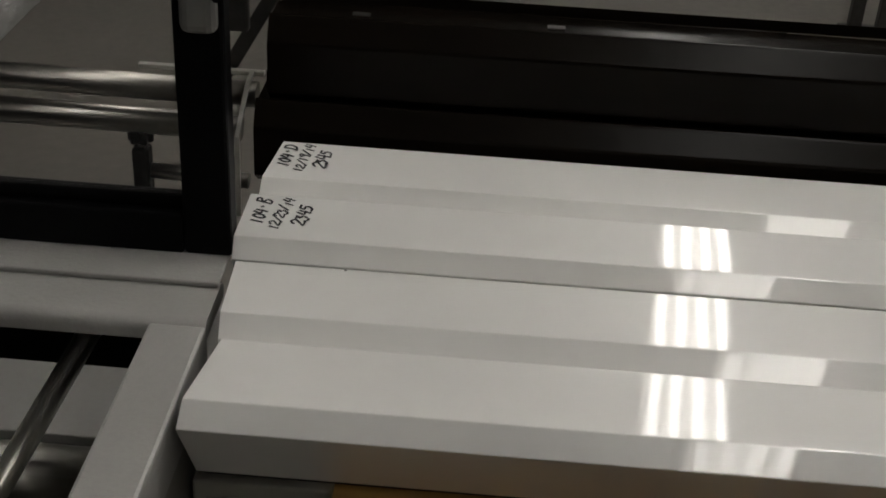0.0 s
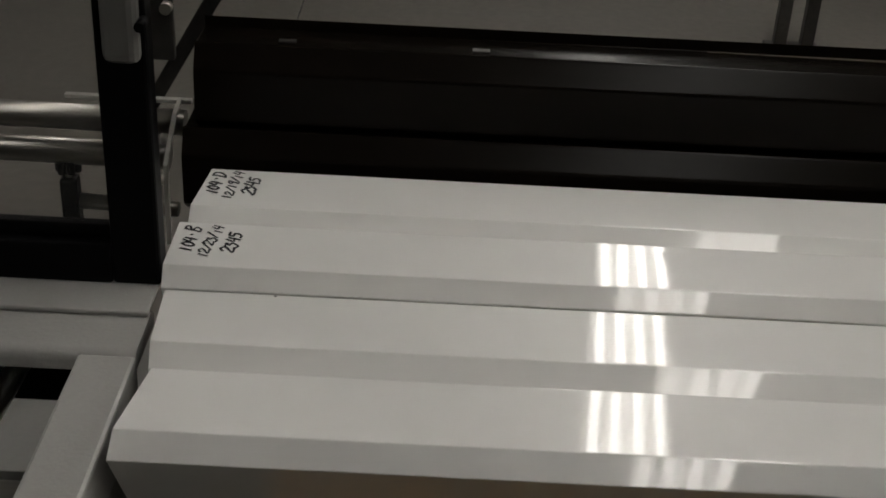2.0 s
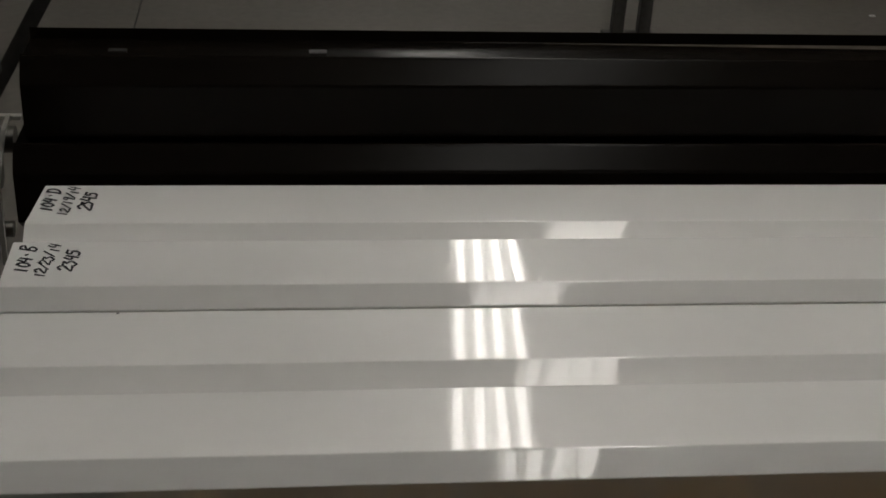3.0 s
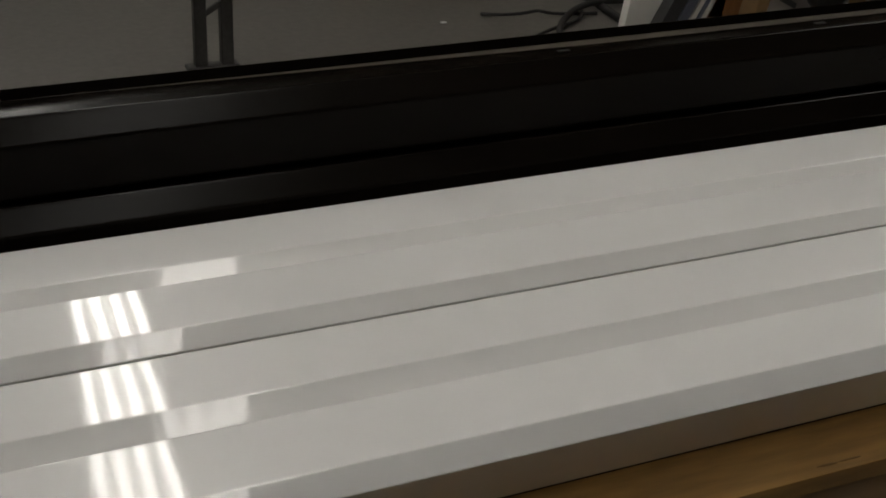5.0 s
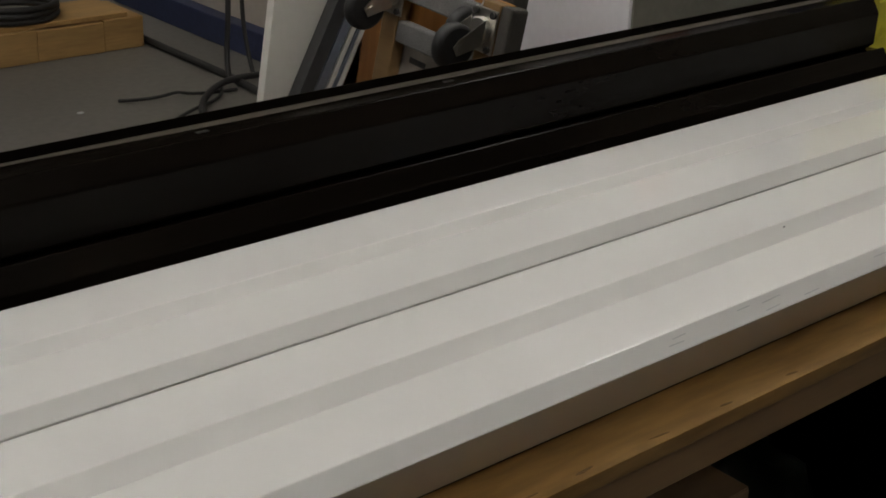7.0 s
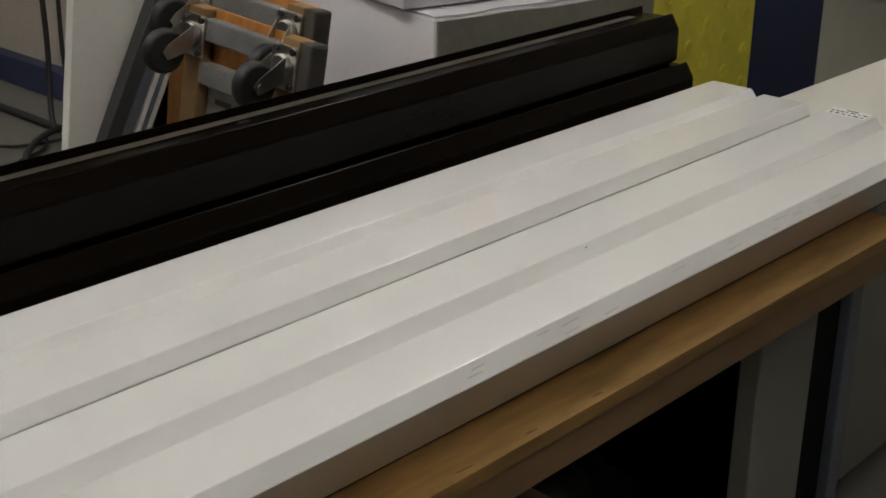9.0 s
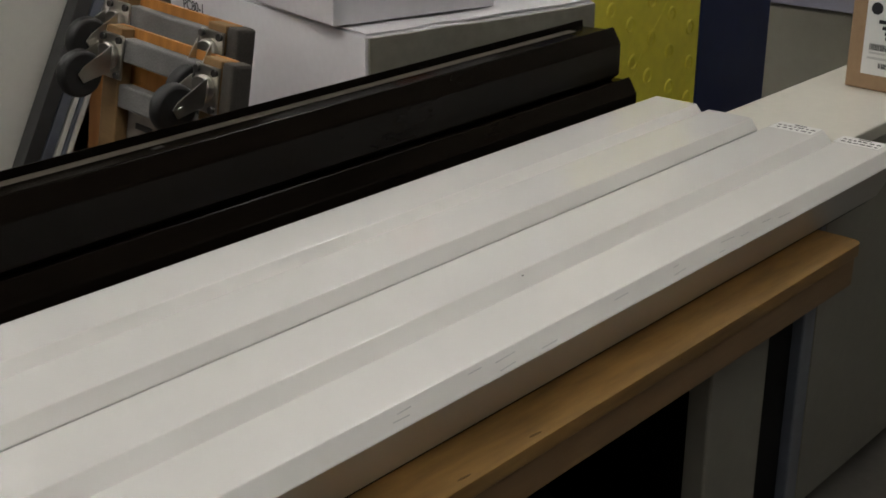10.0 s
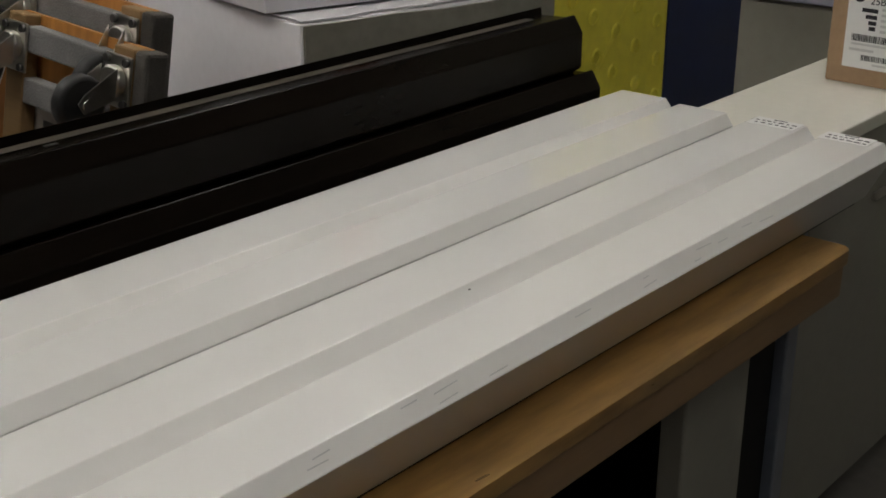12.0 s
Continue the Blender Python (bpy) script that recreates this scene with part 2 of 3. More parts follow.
def cable(name, pts, r, m, label, category="cable"):
    cu = bpy.data.curves.new(name, "CURVE")
    cu.dimensions, cu.bevel_depth, cu.bevel_resolution = "3D", r, 3
    sp = cu.splines.new("NURBS")
    sp.points.add(len(pts) - 1)
    for p, c in zip(sp.points, pts):
        p.co = (*c, 1)
    sp.use_endpoint_u, sp.order_u, sp.resolution_u = True, 4, 8
    cu.materials.append(m)
    tmp = bpy.data.objects.new(name, cu)
    scene.collection.objects.link(tmp)
    me = bpy.data.meshes.new_from_object(tmp.evaluated_get(bpy.context.evaluated_depsgraph_get()))
    bpy.data.objects.remove(tmp)
    ob = new(name, me)
    return tagged(ob, label, category)


# ---------------------------------------------------------------- room
def structure(name, bm, m, label):
    return tagged(link(name, bm, m), label, name.split("_")[0], kind="structure")


RX0, RX1, RY0, RY1 = -9.0, 7.5, -12.0, 9.5
floor = tagged(thing("floor", "grey concrete workshop floor with sawn joints", "floor"), kind="structure")
# slabs between the sawn control joints
xs = [RX0, -3.35, -0.245, 4.3, RX1]
ys = [RY0, -3.0, 0.3, 3.85 + 2.2, RY1]
for i in range(len(xs) - 1):
    for j in range(len(ys) - 1):
        part("slab", box(xs[i] + 0.002, xs[i + 1] - 0.002, ys[j] + 0.002, ys[j + 1] - 0.002, -0.12, 0, 0.002, 1), M_CONC, floor)
part("slab_bed", box(RX0, RX1, RY0, RY1, -0.2, -0.008), M_DKSHEET, floor, "dark joint filler")
structure("wall_north", box(RX0 - 0.15, RX1 + 0.15, RY1, RY1 + 0.15, 0, CEIL), M_WALL, "painted workshop wall")
structure("wall_south", box(RX0 - 0.15, RX1 + 0.15, RY0 - 0.15, RY0, 0, CEIL), M_WALL, "painted workshop wall")
structure("wall_west", box(RX0 - 0.15, RX0, RY0, RY1, 0, CEIL), M_WALL, "painted workshop wall")
structure("wall_east", box(RX1, RX1 + 0.15, RY0, RY1, 0, CEIL), M_WALL, "painted workshop wall")
structure("ceiling", box(RX0 - 0.15, RX1 + 0.15, RY0 - 0.15, RY1 + 0.15, CEIL, CEIL + 0.1), M_CEIL, "plain grey workshop ceiling")


def ceiling_light(x, y):
    """A four-tube fluorescent batten that hangs under the ceiling, tubes along y."""
    ob = thing("ceiling_light", "white four-tube fluorescent ceiling light", "ceiling light", (x, y, LIGHT_Z), "ceiling lights in rows")
    l = 1.22
    part("housing", box(-0.17, 0.17, -l, l, 0.045, 0.10, 0.01), M_HOUSING, ob)
    for s in (-1, 1):
        part("end_cap", box(-0.17, 0.17, s * l - 0.012, s * l + 0.012, -0.02, 0.095, 0.004), M_HOUSING, ob)
        part("rod", rod((0, s * 0.8, 0.10), (0, s * 0.8, CEIL - LIGHT_Z), 0.006, n=8), M_ZINC, ob)
    for i in range(4):
        part("tube", rod((-0.12 + 0.08 * i, -l + 0.02, 0.012), (-0.12 + 0.08 * i, l - 0.02, 0.012), 0.016, n=12), M_TUBE, ob)
    return ob


LIGHT_Z = 3.2
TURN = Matrix.Rotation(radians(-6.5), 4, "Z")
first = ceiling_light(1.12, 3.45)
first.rotation_euler = (0, 0, radians(-6.5))
# the light at (3.75, 0.75) is unseen, added to brighten the far end
for x, y in ((1.22, -1.95), (1.12, 0.75), (1.12, 6.2), (-2.6, 0.75), (3.75, 0.75)):
    copy_thing(first, Matrix.Translation((x, y, LIGHT_Z)) @ TURN)

# ---------------------------------------------------------------- bench
PT = 0.92   # top of the white profiles
WT = 0.815  # top of the bench
bench = thing("workbench", "workbench with worn varnished wooden top and grey steel legs", "workbench", (1.4, 0, 0))
for n, (z0, z1, m_) in enumerate(((WT - 0.022, WT, M_WOOD), (WT - 0.076, WT - 0.0225, M_WOOD_EDGE))):
    y0 = -0.296 if n == 0 else -0.290
    b = box(0.137, 2.626, y0, 0.62, z0, z1)
    long_ = [e for e in b.edges if abs((e.verts[0].co - e.verts[1].co).x) > 1 and e.verts[0].co.y < 0]
    tall = [e for e in b.edges if abs((e.verts[0].co - e.verts[1].co).z) > 0.01 and abs((e.verts[0].co - e.verts[1].co).x) < 0.01 and e.verts[0].co.y < 0]
    bmesh.ops.bevel(b, geom=tall, offset=0.024, segments=5, affect="EDGES", profile=0.5)
    long_ = [e for e in b.edges if abs((e.verts[0].co - e.verts[1].co).x) > 1 and e.verts[0].co.y < 0]
    bmesh.ops.bevel(b, geom=long_, offset=0.0105 if n == 0 else 0.005, segments=5, affect="EDGES", profile=0.5)
    b.transform(Matrix.Translation((-1.4, 0, 0)))
    smooth_by_angle(part("bench_top" if n == 0 else "edge_board", b, m_, bench, "" if n == 0 else "darker wooden edge board"))
for x0, x1 in ((0.30, 0.54), (2.246, 2.434)):
    for y in (-0.215, 0.50):
        part("leg", box(x0 - 1.4, x1 - 1.4, y - 0.02, y + 0.02, 0, WT - 0.0765, 0.004), M_CABFACE, bench, "grey steel leg panel")
part("end_post", box(2.566 - 1.4, 2.604 - 1.4, -0.232, -0.19, 0, WT - 0.0765, 0.003), M_PANELGREY, bench, "narrow blue-grey steel post")
part("stretcher", box(0.42 - 1.4, 2.46 - 1.4, 0.40, 0.44, 0.14, 0.24, 0.004), M_DKSTEEL, bench)

M_WORN = mat("dark_worn_wood", (0.15, 0.085, 0.03), 0.7, 0, 0.3, 60, 0.1, 20)
rw = random.Random(17)
for x in (1.13, 1.21, 1.24, 1.33, 1.46, 1.50, 1.585, 1.72, 1.88, 2.05, 2.31):
    dent = bmesh.new()
    bmesh.ops.create_icosphere(dent, subdivisions=2, radius=1)
    sx, sy = rw.uniform(0.008, 0.022), rw.uniform(0.0015, 0.003)
    yy, zz, tip = rw.choice(((-0.2905, -0.003, 45), (-0.2945, -0.008, 65), (-0.282, -0.0004, 0)))
    for v in dent.verts:
        f = 1 + 0.45 * noise.noise(v.co * 2.0 + Vector((x * 9, 0, 0)))
        v.co = Vector((v.co.x * sx * f, v.co.y * sy * f, v.co.z * 0.0007))
    dent.transform(Matrix.Translation((x - 1.4, yy, WT + zz)) @ pose(0, 0, 0, tip, 0, rw.uniform(-6, 6)))
    part("dent", dent, M_WORN, bench, "dark worn dent in the edge", True)

# ---------------------------------------------------------------- white profiles
SECTION_W = [(-0.0205, -0.0990), (0.0185, -0.021), (0.0, 0.0), (-0.095, 0.0), (-0.1135, -0.021), (-0.0745, -0.0990)]


def white_profile(y0, x0, x1, skew0, skew1, seed, tilt=0.0):
    ob = thing("white_profile", WLABEL[seed], "metal profile", (x0, y0, PT), "white profiles side by side")
    sec = [(y * (0.97 if seed == 1 and (y > 0 or y < -0.095) else 1), z) for y, z in SECTION_W]
    sec = rounded(sec, 0.0014, 3, closed=False)
    b = sheet_profile(sec, 0.002, 0, x1 - x0, 0.0, skew0, skew1, 1, seed)
    part("sheet", b, M_WHITE, ob)
    # black strips set back under the sheet draw the shadow gap above the bench
    for y in (-0.070, -0.032):
        part("gap_strip", box(0.004, x1 - x0 - 0.03, y, y + 0.008, -0.105, -0.0975), M_RUBBER, ob, "dark strip that draws the shadow gap under the profile")
    ob.rotation_euler = (0, 0, tilt)
    return ob


WLABEL = ["glossy white folded metal profile with handwritten date", "glossy white folded metal profile with three handwritten lines",
          "glossy white folded metal profile with dark specks", "glossy white folded metal profile with grey scuffs"]
prof = [white_profile(0.2838, 0.0, 2.872, 0.012, 0.0, 0), white_profile(0.1464, -0.009, 2.852, 0.0, 0.0, 1, 0.0007),
        white_profile(0.0, 0.006, 2.862, -0.006, 0.0, 2), white_profile(-0.141, 0.012, 2.852, 0.02, 0.0, 3)]

# hand-drawn characters: strokes on a grid of 6 by 9
STROKES = {"0": "38 15 12 30 52 56 38", "1": "37 30", "2": "07 29 48 56 01 61", "3": "08 48 26;26 54 42 20 01", "4": "19 04 54;48 40", "5": "58 18 15 45 52 30 00",
           "9": "58 28 16 35 57;58 40", "/": "69 00", "B": "19 10;19 49 57 15 53 40 10", "D": "19 10;09 49 65 41 00", ".": "25 34"}


def handwriting(body, size, m, parent, seed):
    """Marker strokes with a little unevenness, written along x with the upper side towards y."""
    rnd = random.Random(seed)
    bm = bmesh.new()
    pitch, pen = size * 0.60, size * 0.070
    for k, ch in enumerate(body):
        lean, grow = rnd.uniform(0.12, 0.32), rnd.uniform(0.88, 1.1)
        dx, dy = (k - len(body) / 2) * pitch, rnd.uniform(-0.07, 0.07) * size
        for stroke in STROKES[ch].split(";"):
            pts = [Vector((int(p[0]) / 11 * grow, int(p[1]) / 9 * 0.85 * grow)) * size for p in stroke.split()]
            pts = [Vector((p.x + lean * p.y + dx + rnd.uniform(-1, 1) * 0.02 * size, p.y + dy - size * 0.42)) for p in pts]
            if len(pts) > 2:
                fine = []
                for i in range(len(pts) - 1):
                    p0, p1, p2, p3 = pts[max(i - 1, 0)], pts[i], pts[i + 1], pts[min(i + 2, len(pts) - 1)]
                    for j in range(4):
                        u = j / 4
                        fine.append(p1 + (p2 - p0) * (0.4 * u * (1 - u) ** 2) + (p2 - p1) * (u * u * (3 - 2 * u)) + (p3 - p1) * (0.4 * u * u * (u - 1)))
                pts = fine + [pts[-1]]
            rows = []
            for i, p in enumerate(pts):
                t_ = (pts[min(i + 1, len(pts) - 1)] - pts[max(i - 1, 0)]).normalized()
                w = pen * rnd.uniform(0.85, 1.15)
                o = Vector((-t_.y, t_.x)) * w
                q = p + t_ * (pen * (-0.6 if i == 0 else 0.6 if i == len(pts) - 1 else 0))
                rows.append([bm.verts.new((c.x, c.y, h)) for c, h in ((q + o, 0.0), (q + o, 0.0003), (q - o, 0.0003), (q - o, 0.0))])
            for r0, r1 in zip(rows, rows[1:]):
                for i in range(4):
                    bm.faces.new((r0[i], r0[(i + 1) % 4], r1[(i + 1) % 4], r1[i]))
            bm.faces.new(rows[0]), bm.faces.new(rows[-1][::-1])
    bmesh.ops.recalc_face_normals(bm, faces=bm.faces[:])
    bm.transform(m)
    part("marking", bm, M_INK, parent, "black handwritten marker line")


for k, (ob, lines) in enumerate(((prof[0], ("104.D", "12/19/14", "2345")), (prof[1], ("104.B", "12/23/14", "2345")))):
    for i, text in enumerate(lines):
        x = ((0.0140, 0.036, 0.0575) if k == 0 else (0.0090, 0.0325, 0.0560))[i] - ob.location.x
        y = -0.042 + (0.002, 0.0, 0.0)[i]
        m_ = Matrix.Translation((x, y, 0.0004)) @ pose(0, 0, 0, 0, 0, (86, 84, 86)[i])
        handwriting(text, (0.0190, 0.0150, 0.0190)[i], m_, ob, 10 * k + i)


def speck(parent, x, y, z, r):
    b = bmesh.new()
    bmesh.ops.create_icosphere(b, subdivisions=1, radius=r)
    b.transform(Matrix.Translation((x, y, z)) @ Matrix.Diagonal((1.3, 1, 0.4, 1)))
    part("speck", b, M_INK, parent, "dark speck")


speck(prof[2], 0.112, -0.004, 0.001, 0.0013)
speck(prof[2], 1.925 - 0.006, -0.100, -0.006, 0.002)
speck(prof[2], 0.07, -0.106, -0.016, 0.0012)

# stickers with writing too small to read, on the far ends of two profiles
for ob, x, y, n in ((prof[2], 2.842, -0.046, 3), (prof[3], 2.832, -0.040, 3)):
    lx = x - ob.location.x
    st = part("sticker", box(lx - 0.024, lx + 0.024, y - 0.043, y + 0.043, 0.0004, 0.0009), M_PAPER, ob, "white paper sticker")
    rnd = random.Random(n + int(1000 * x))
    for k in range(2):
        yy = y - 0.038
        while yy < y + 0.034:
            w = rnd.uniform(0.004, 0.011)
            xx = lx - 0.012 + 0.016 * k + rnd.uniform(-0.001, 0.001)
            part("bar", box(xx - 0.0026, xx + 0.0026, yy, yy + w, 0.0010, 0.0013), M_INK, st)
            yy += w + rnd.uniform(0.003, 0.006)
    part("bar", box(lx + 0.015, lx + 0.019, y - 0.015, y + 0.01, 0.0010, 0.0013), M_INK, st)

# scuffs along the front bevel of the front profile
rnd = random.Random(5)
for k in range(14):
    x = rnd.uniform(1.5, 2.45)
    s = rnd.uniform(0.25, 0.8)
    l = rnd.uniform(0.015, 0.05)
    y, z = -0.095 - 0.0185 * s, -0.021 * s
    b = box(-l / 2, l / 2, -0.0007, 0.0007, 0, 0.0002, m=Matrix.Translation((x, y, z + 0.0006)) @ pose(0, 0, 0, 48.6, 0, rnd.uniform(-4, 4)))
    part("scuff", b, M_SCUFF, prof[3], "grey scuff mark")


# ---------------------------------------------------------------- dark profiles
SECTION_B = [(0.0985, 0.0065), (0.0965, -0.0095), (0.030, -0.0070), (0.0195, 0.0), (0.0, -0.030), (0.0, -0.096), (0.024, -0.1145), (0.060, -0.1145)]


def dark_profile(y, z, x0, x1, seed, turn, label):
    ob = thing("dark_profile", label, "metal profile", (x0, y, z), "dark bronze profiles stacked")
    b = sheet_profile(rounded(SECTION_B, 0.003, 5, closed=False), -0.002, 0, x1 - x0, 0.0, 0.0, 0.0, 1, seed + 20)
    part("sheet", b, M_BROWN, ob)
    ob.rotation_euler = (0, 0, turn)
    return ob


low = dark_profile(0.3435, 0.9370, -0.045, 2.905, 1, 0.004, "glossy dark bronze folded metal profile under another one")
part("spacer", box(0.3, 2.6, 0.026, 0.055, -0.1215, -0.1168), M_TIMBER, low, "thin wooden spacer strip")
top = dark_profile(0.3670, 1.0425, -0.030, 2.885, 2, 0.0075, "glossy dark bronze folded metal profile lying on top")
# lighter matt strip, tapered at one end, paints the grazing reflection on the ledge
M_SHEEN = mat("brown_ledge_sheen", (0.055, 0.044, 0.030), 0.8, 0, 0.35, 40, 0.0, 5, stretch=(0.3, 1, 1))
sheen = box(0.65, 2.86, 0.034, 0.093, -0.0072, -0.0066)
for v in sheen.verts:
    if v.co.x < 1:
        v.co.y = 0.0915 + 0.02 * (v.co.y - 0.0635)
part("sheen_strip", sheen, M_SHEEN, top, "brown strip painted as the sheen on the upper ledge")
for x in (0.10, 0.345):
    part("clip", box(x, x + 0.022, 0.045, 0.056, -0.0070, -0.0040), M_DKSTEEL, top, "small metal clip")
for k, x in enumerate((1.28, 1.74)):
    part("clip", box(x, x + 0.02, 0.05, 0.058, -0.0070, -0.0045), M_DKSTEEL, top)
# block that carries the upper profile behind the lower one
support = tagged(link("support_block", box(0.2, 2.6, 0.456, 0.53, WT, 0.9265, 0.003), M_DKSHEET), "dark support block under the bronze profiles", "block")

# ---------------------------------------------------------------- machine at the end of the bench
mach = thing("roller_machine", "grey and black roller machine with bright steel rollers", "machine", (-0.3, 0.1, 0))


def mpart(name, bm, m_, label="", parent=None, smooth=False):
    bm.transform(Matrix.Translation((0.3, -0.1, 0)))
    return part(name, bm, m_, parent or mach, label, smooth)


# sill with a raised back strip, cross beam and apron
sill = box(-0.95, -0.013, -0.077, 0.012, 0.868, 0.889)
bmesh.ops.bevel(sill, geom=[e for e in sill.edges if abs((e.verts[0].co - e.verts[1].co).x) > 0.5 and e.verts[0].co.z > 0.88], offset=0.012, segments=4, affect="EDGES", profile=0.5)
smooth_by_angle(mpart("sill", sill, M_GREY))
mpart("sill_strip", box(-0.95, -0.014, -0.008, 0.06, 0.8895, 0.8955, 0.002), M_GREY)
mpart("beam", box(-0.069, -0.0105, -0.75, -0.0775, 0.82, 0.889, 0.004), M_GREY, "grey painted cross beam")
mpart("apron", box(-0.95, -0.075, 0.060, 0.075, 0.725, 0.8675, 0.003), M_BLACK)
mpart("side_panel", box(-0.05, -0.015, -0.75, -0.09, 0.05, 0.82, 0.003), M_CABFACE)
# guide rod and lower roller below the sill
mpart("guide_rod", rod((-0.1655, 0.055, 0.80), (-0.186, -0.62, 0.80), 0.0125, n=24), M_CHROME, "polished steel rod")
mpart("lower_plate", box(-0.95, -0.072, 0.085, 0.40, 0.585, 0.60, 0.002), M_COVER, "pale sheet below the rod")
mpart("lower_roller", rod((-0.95, 0.02, 0.575), (-0.09, 0.02, 0.575), 0.05, n=32), M_STEEL, "worn bright steel roller")
mpart("trough", box(-0.95, -0.075, -0.75, 0.75, 0.05, 0.09, 0.003), M_DKSTEEL)
# black guard frame
mpart("guard_post", box(-0.062, -0.0105, 0.046, 0.078, 0.8955, 1.60, 0.004), M_BLACK, "black guard post")
mpart("guard_rail", box(-0.95, -0.0625, 0.046, 0.078, 0.8955, 0.942, 0.003), M_BLACK, "black guard rail")
mpart("guard_pane", box(-0.95, -0.0625, 0.066, 0.069, 0.9585, 1.58), M_PANE, "clear plastic guard pane")
mpart("guard_step", box(-0.95, -0.0625, 0.060, 0.076, 0.9425, 0.958, 0.002), M_BLACK)
mpart("cover", box(-0.051, -0.013, 0.026, 0.0455, 1.153, 1.60, 0.010, 3), M_DKCOVER, "grey rounded cover")
mpart("screw", rod((-0.010, 0.040, 1.196), (-0.010, 0.018, 1.196), 0.005, n=12), M_BLACK)
# rear rollers and side bracket
mpart("rear_roller", rod((-0.95, 0.45, 0.908), (-0.060, 0.45, 0.903), 0.0175, n=28), M_STEEL, "bright steel roller")
mpart("rear_roller", rod((-0.95, 0.45, 0.858), (-0.083, 0.45, 0.852), 0.018, n=28), M_STEEL, "bright steel roller")
mpart("edge_strip", box(-0.225, -0.055, 0.47, 0.480, 0.9205, 0.9265, 0.001), M_PALE, "thin bright edge strip")
mpart("low_bar", rod((-0.215, 0.45, 0.778), (-0.075, 0.45, 0.772), 0.011, n=20), M_STEEL)
br = bmesh.new()
ring = [(0.455, 0.936), (0.43, 0.925), (0.385, 0.870), (0.38, 0.755), (0.386, 0.755), (0.393, 0.866), (0.436, 0.917), (0.462, 0.930)]
fr = [br.verts.new((-0.079 + 0.25 * max(0, z - 0.9), y, z)) for y, z in ring]
bk = [br.verts.new((-0.073 + 0.25 * max(0, z - 0.9), y, z)) for y, z in ring]
br.faces.new(fr[::-1]), br.faces.new(bk)
for i in range(len(ring)):
    j = (i + 1) % len(ring)
    br.faces.new((fr[i], fr[j], bk[j], bk[i]))
bmesh.ops.recalc_face_normals(br, faces=br.faces[:])
mpart("bracket", br, M_PALE, "bent pale metal bracket")
for y, z in ((0.425, 0.890), (0.395, 0.845)):
    mpart("bolt", rod((-0.088, y, z), (-0.08, y, z), 0.008, n=6), M_ZINC)
# clamp with a star knob
clamp = mpart("clamp", box(-0.234, -0.210, 0.435, 0.462, 0.735, 0.815, 0.005), M_BLACK, "black clamp with star knob")
kn = [rod((-0.222, 0.448, 0.822), (-0.222, 0.448, 0.843), 0.012, n=16, bevel=0.003)]
for k in range(6):
    a = k * math.pi / 3
    kn.append(rod((-0.222 + 0.012 * math.cos(a), 0.448 + 0.012 * math.sin(a), 0.823), (-0.222 + 0.012 * math.cos(a), 0.448 + 0.012 * math.sin(a), 0.842), 0.006, n=10, bevel=0.002))
mpart("knob", join(*kn), M_BLACK)
mpart("knob_stem", rod((-0.222, 0.448, 0.812), (-0.222, 0.448, 0.824), 0.005, n=12), M_ZINC)
# far side frame of the machine, with a bright screw
mpart("far_frame", box(-0.108, -0.072, 0.46, 0.475, 0.985, 1.30, 0.004), M_DKSTEEL, "dark steel side frame")
mpart("far_strut", box(-0.010, 0.010, -0.006, 0.006, -0.12, 0.10, 0.002, m=pose(-0.058, 0.50, 1.005, 0, 30, 0)), M_DKSTEEL)
mpart("far_screw", rod((-0.078, 0.459, 1.061), (-0.078, 0.445, 1.061), 0.008, n=10), M_ZINC)
for x in (-0.93, -0.055):
    for y in (-0.72, 0.72):
        mpart("leg", box(x, x + 0.04, y, y + 0.04, 0, 0.85, 0.003), M_DKSTEEL)
mpart("frame_rail", box(-0.055, -0.02, 0.10, 0.72, 0.55, 0.60, 0.003), M_DKSTEEL)

# clear film that hangs over the rear rollers
fb = bmesh.new()
gx, gy = 18, 14
grid = [[fb.verts.new((-0.44 + 0.030 * i - 0.022 * j, 0.45 + 0.020 * j, 0.92 + 0.029 * i + 0.012 * j + 0.030 * noise.noise((i * 0.55, j * 0.8, 2.0)))) for j in range(gy + 1)] for i in range(gx + 1)]
for i in range(gx):
    for j in range(gy):
        fb.faces.new((grid[i][j], grid[i + 1][j], grid[i + 1][j + 1], grid[i][j + 1]))
film_ob = mpart("film_web", fb, M_FILM, "crumpled clear plastic film", smooth=True)
sol = film_ob.modifiers.new("thickness", "SOLIDIFY")
sol.thickness = 0.0006

# ---------------------------------------------------------------- small grey cabinet under the profile ends
cab = thing("tool_cabinet", "grey steel tool cabinet with chrome drawer handle", "cabinet", (0.06, -0.05, 0))
part("body", box(-0.063, 0.072, -0.145, 0.40, 0, 0.79, 0.003), M_CABFACE, cab)
part("drawer", box(-0.050, 0.066, -0.151, -0.1445, 0.60, 0.775, 0.003), M_CABFACE, cab)
hd = part("handle", join(rod((0.0, -0.163, 0.765), (0.058, -0.163, 0.765), 0.0035, n=12), rod((0.006, -0.163, 0.765), (0.006, -0.149, 0.765), 0.003, n=8), rod((0.05, -0.163, 0.765), (0.05, -0.149, 0.765), 0.003, n=8)), M_ZINC, cab, "chrome bar handle")

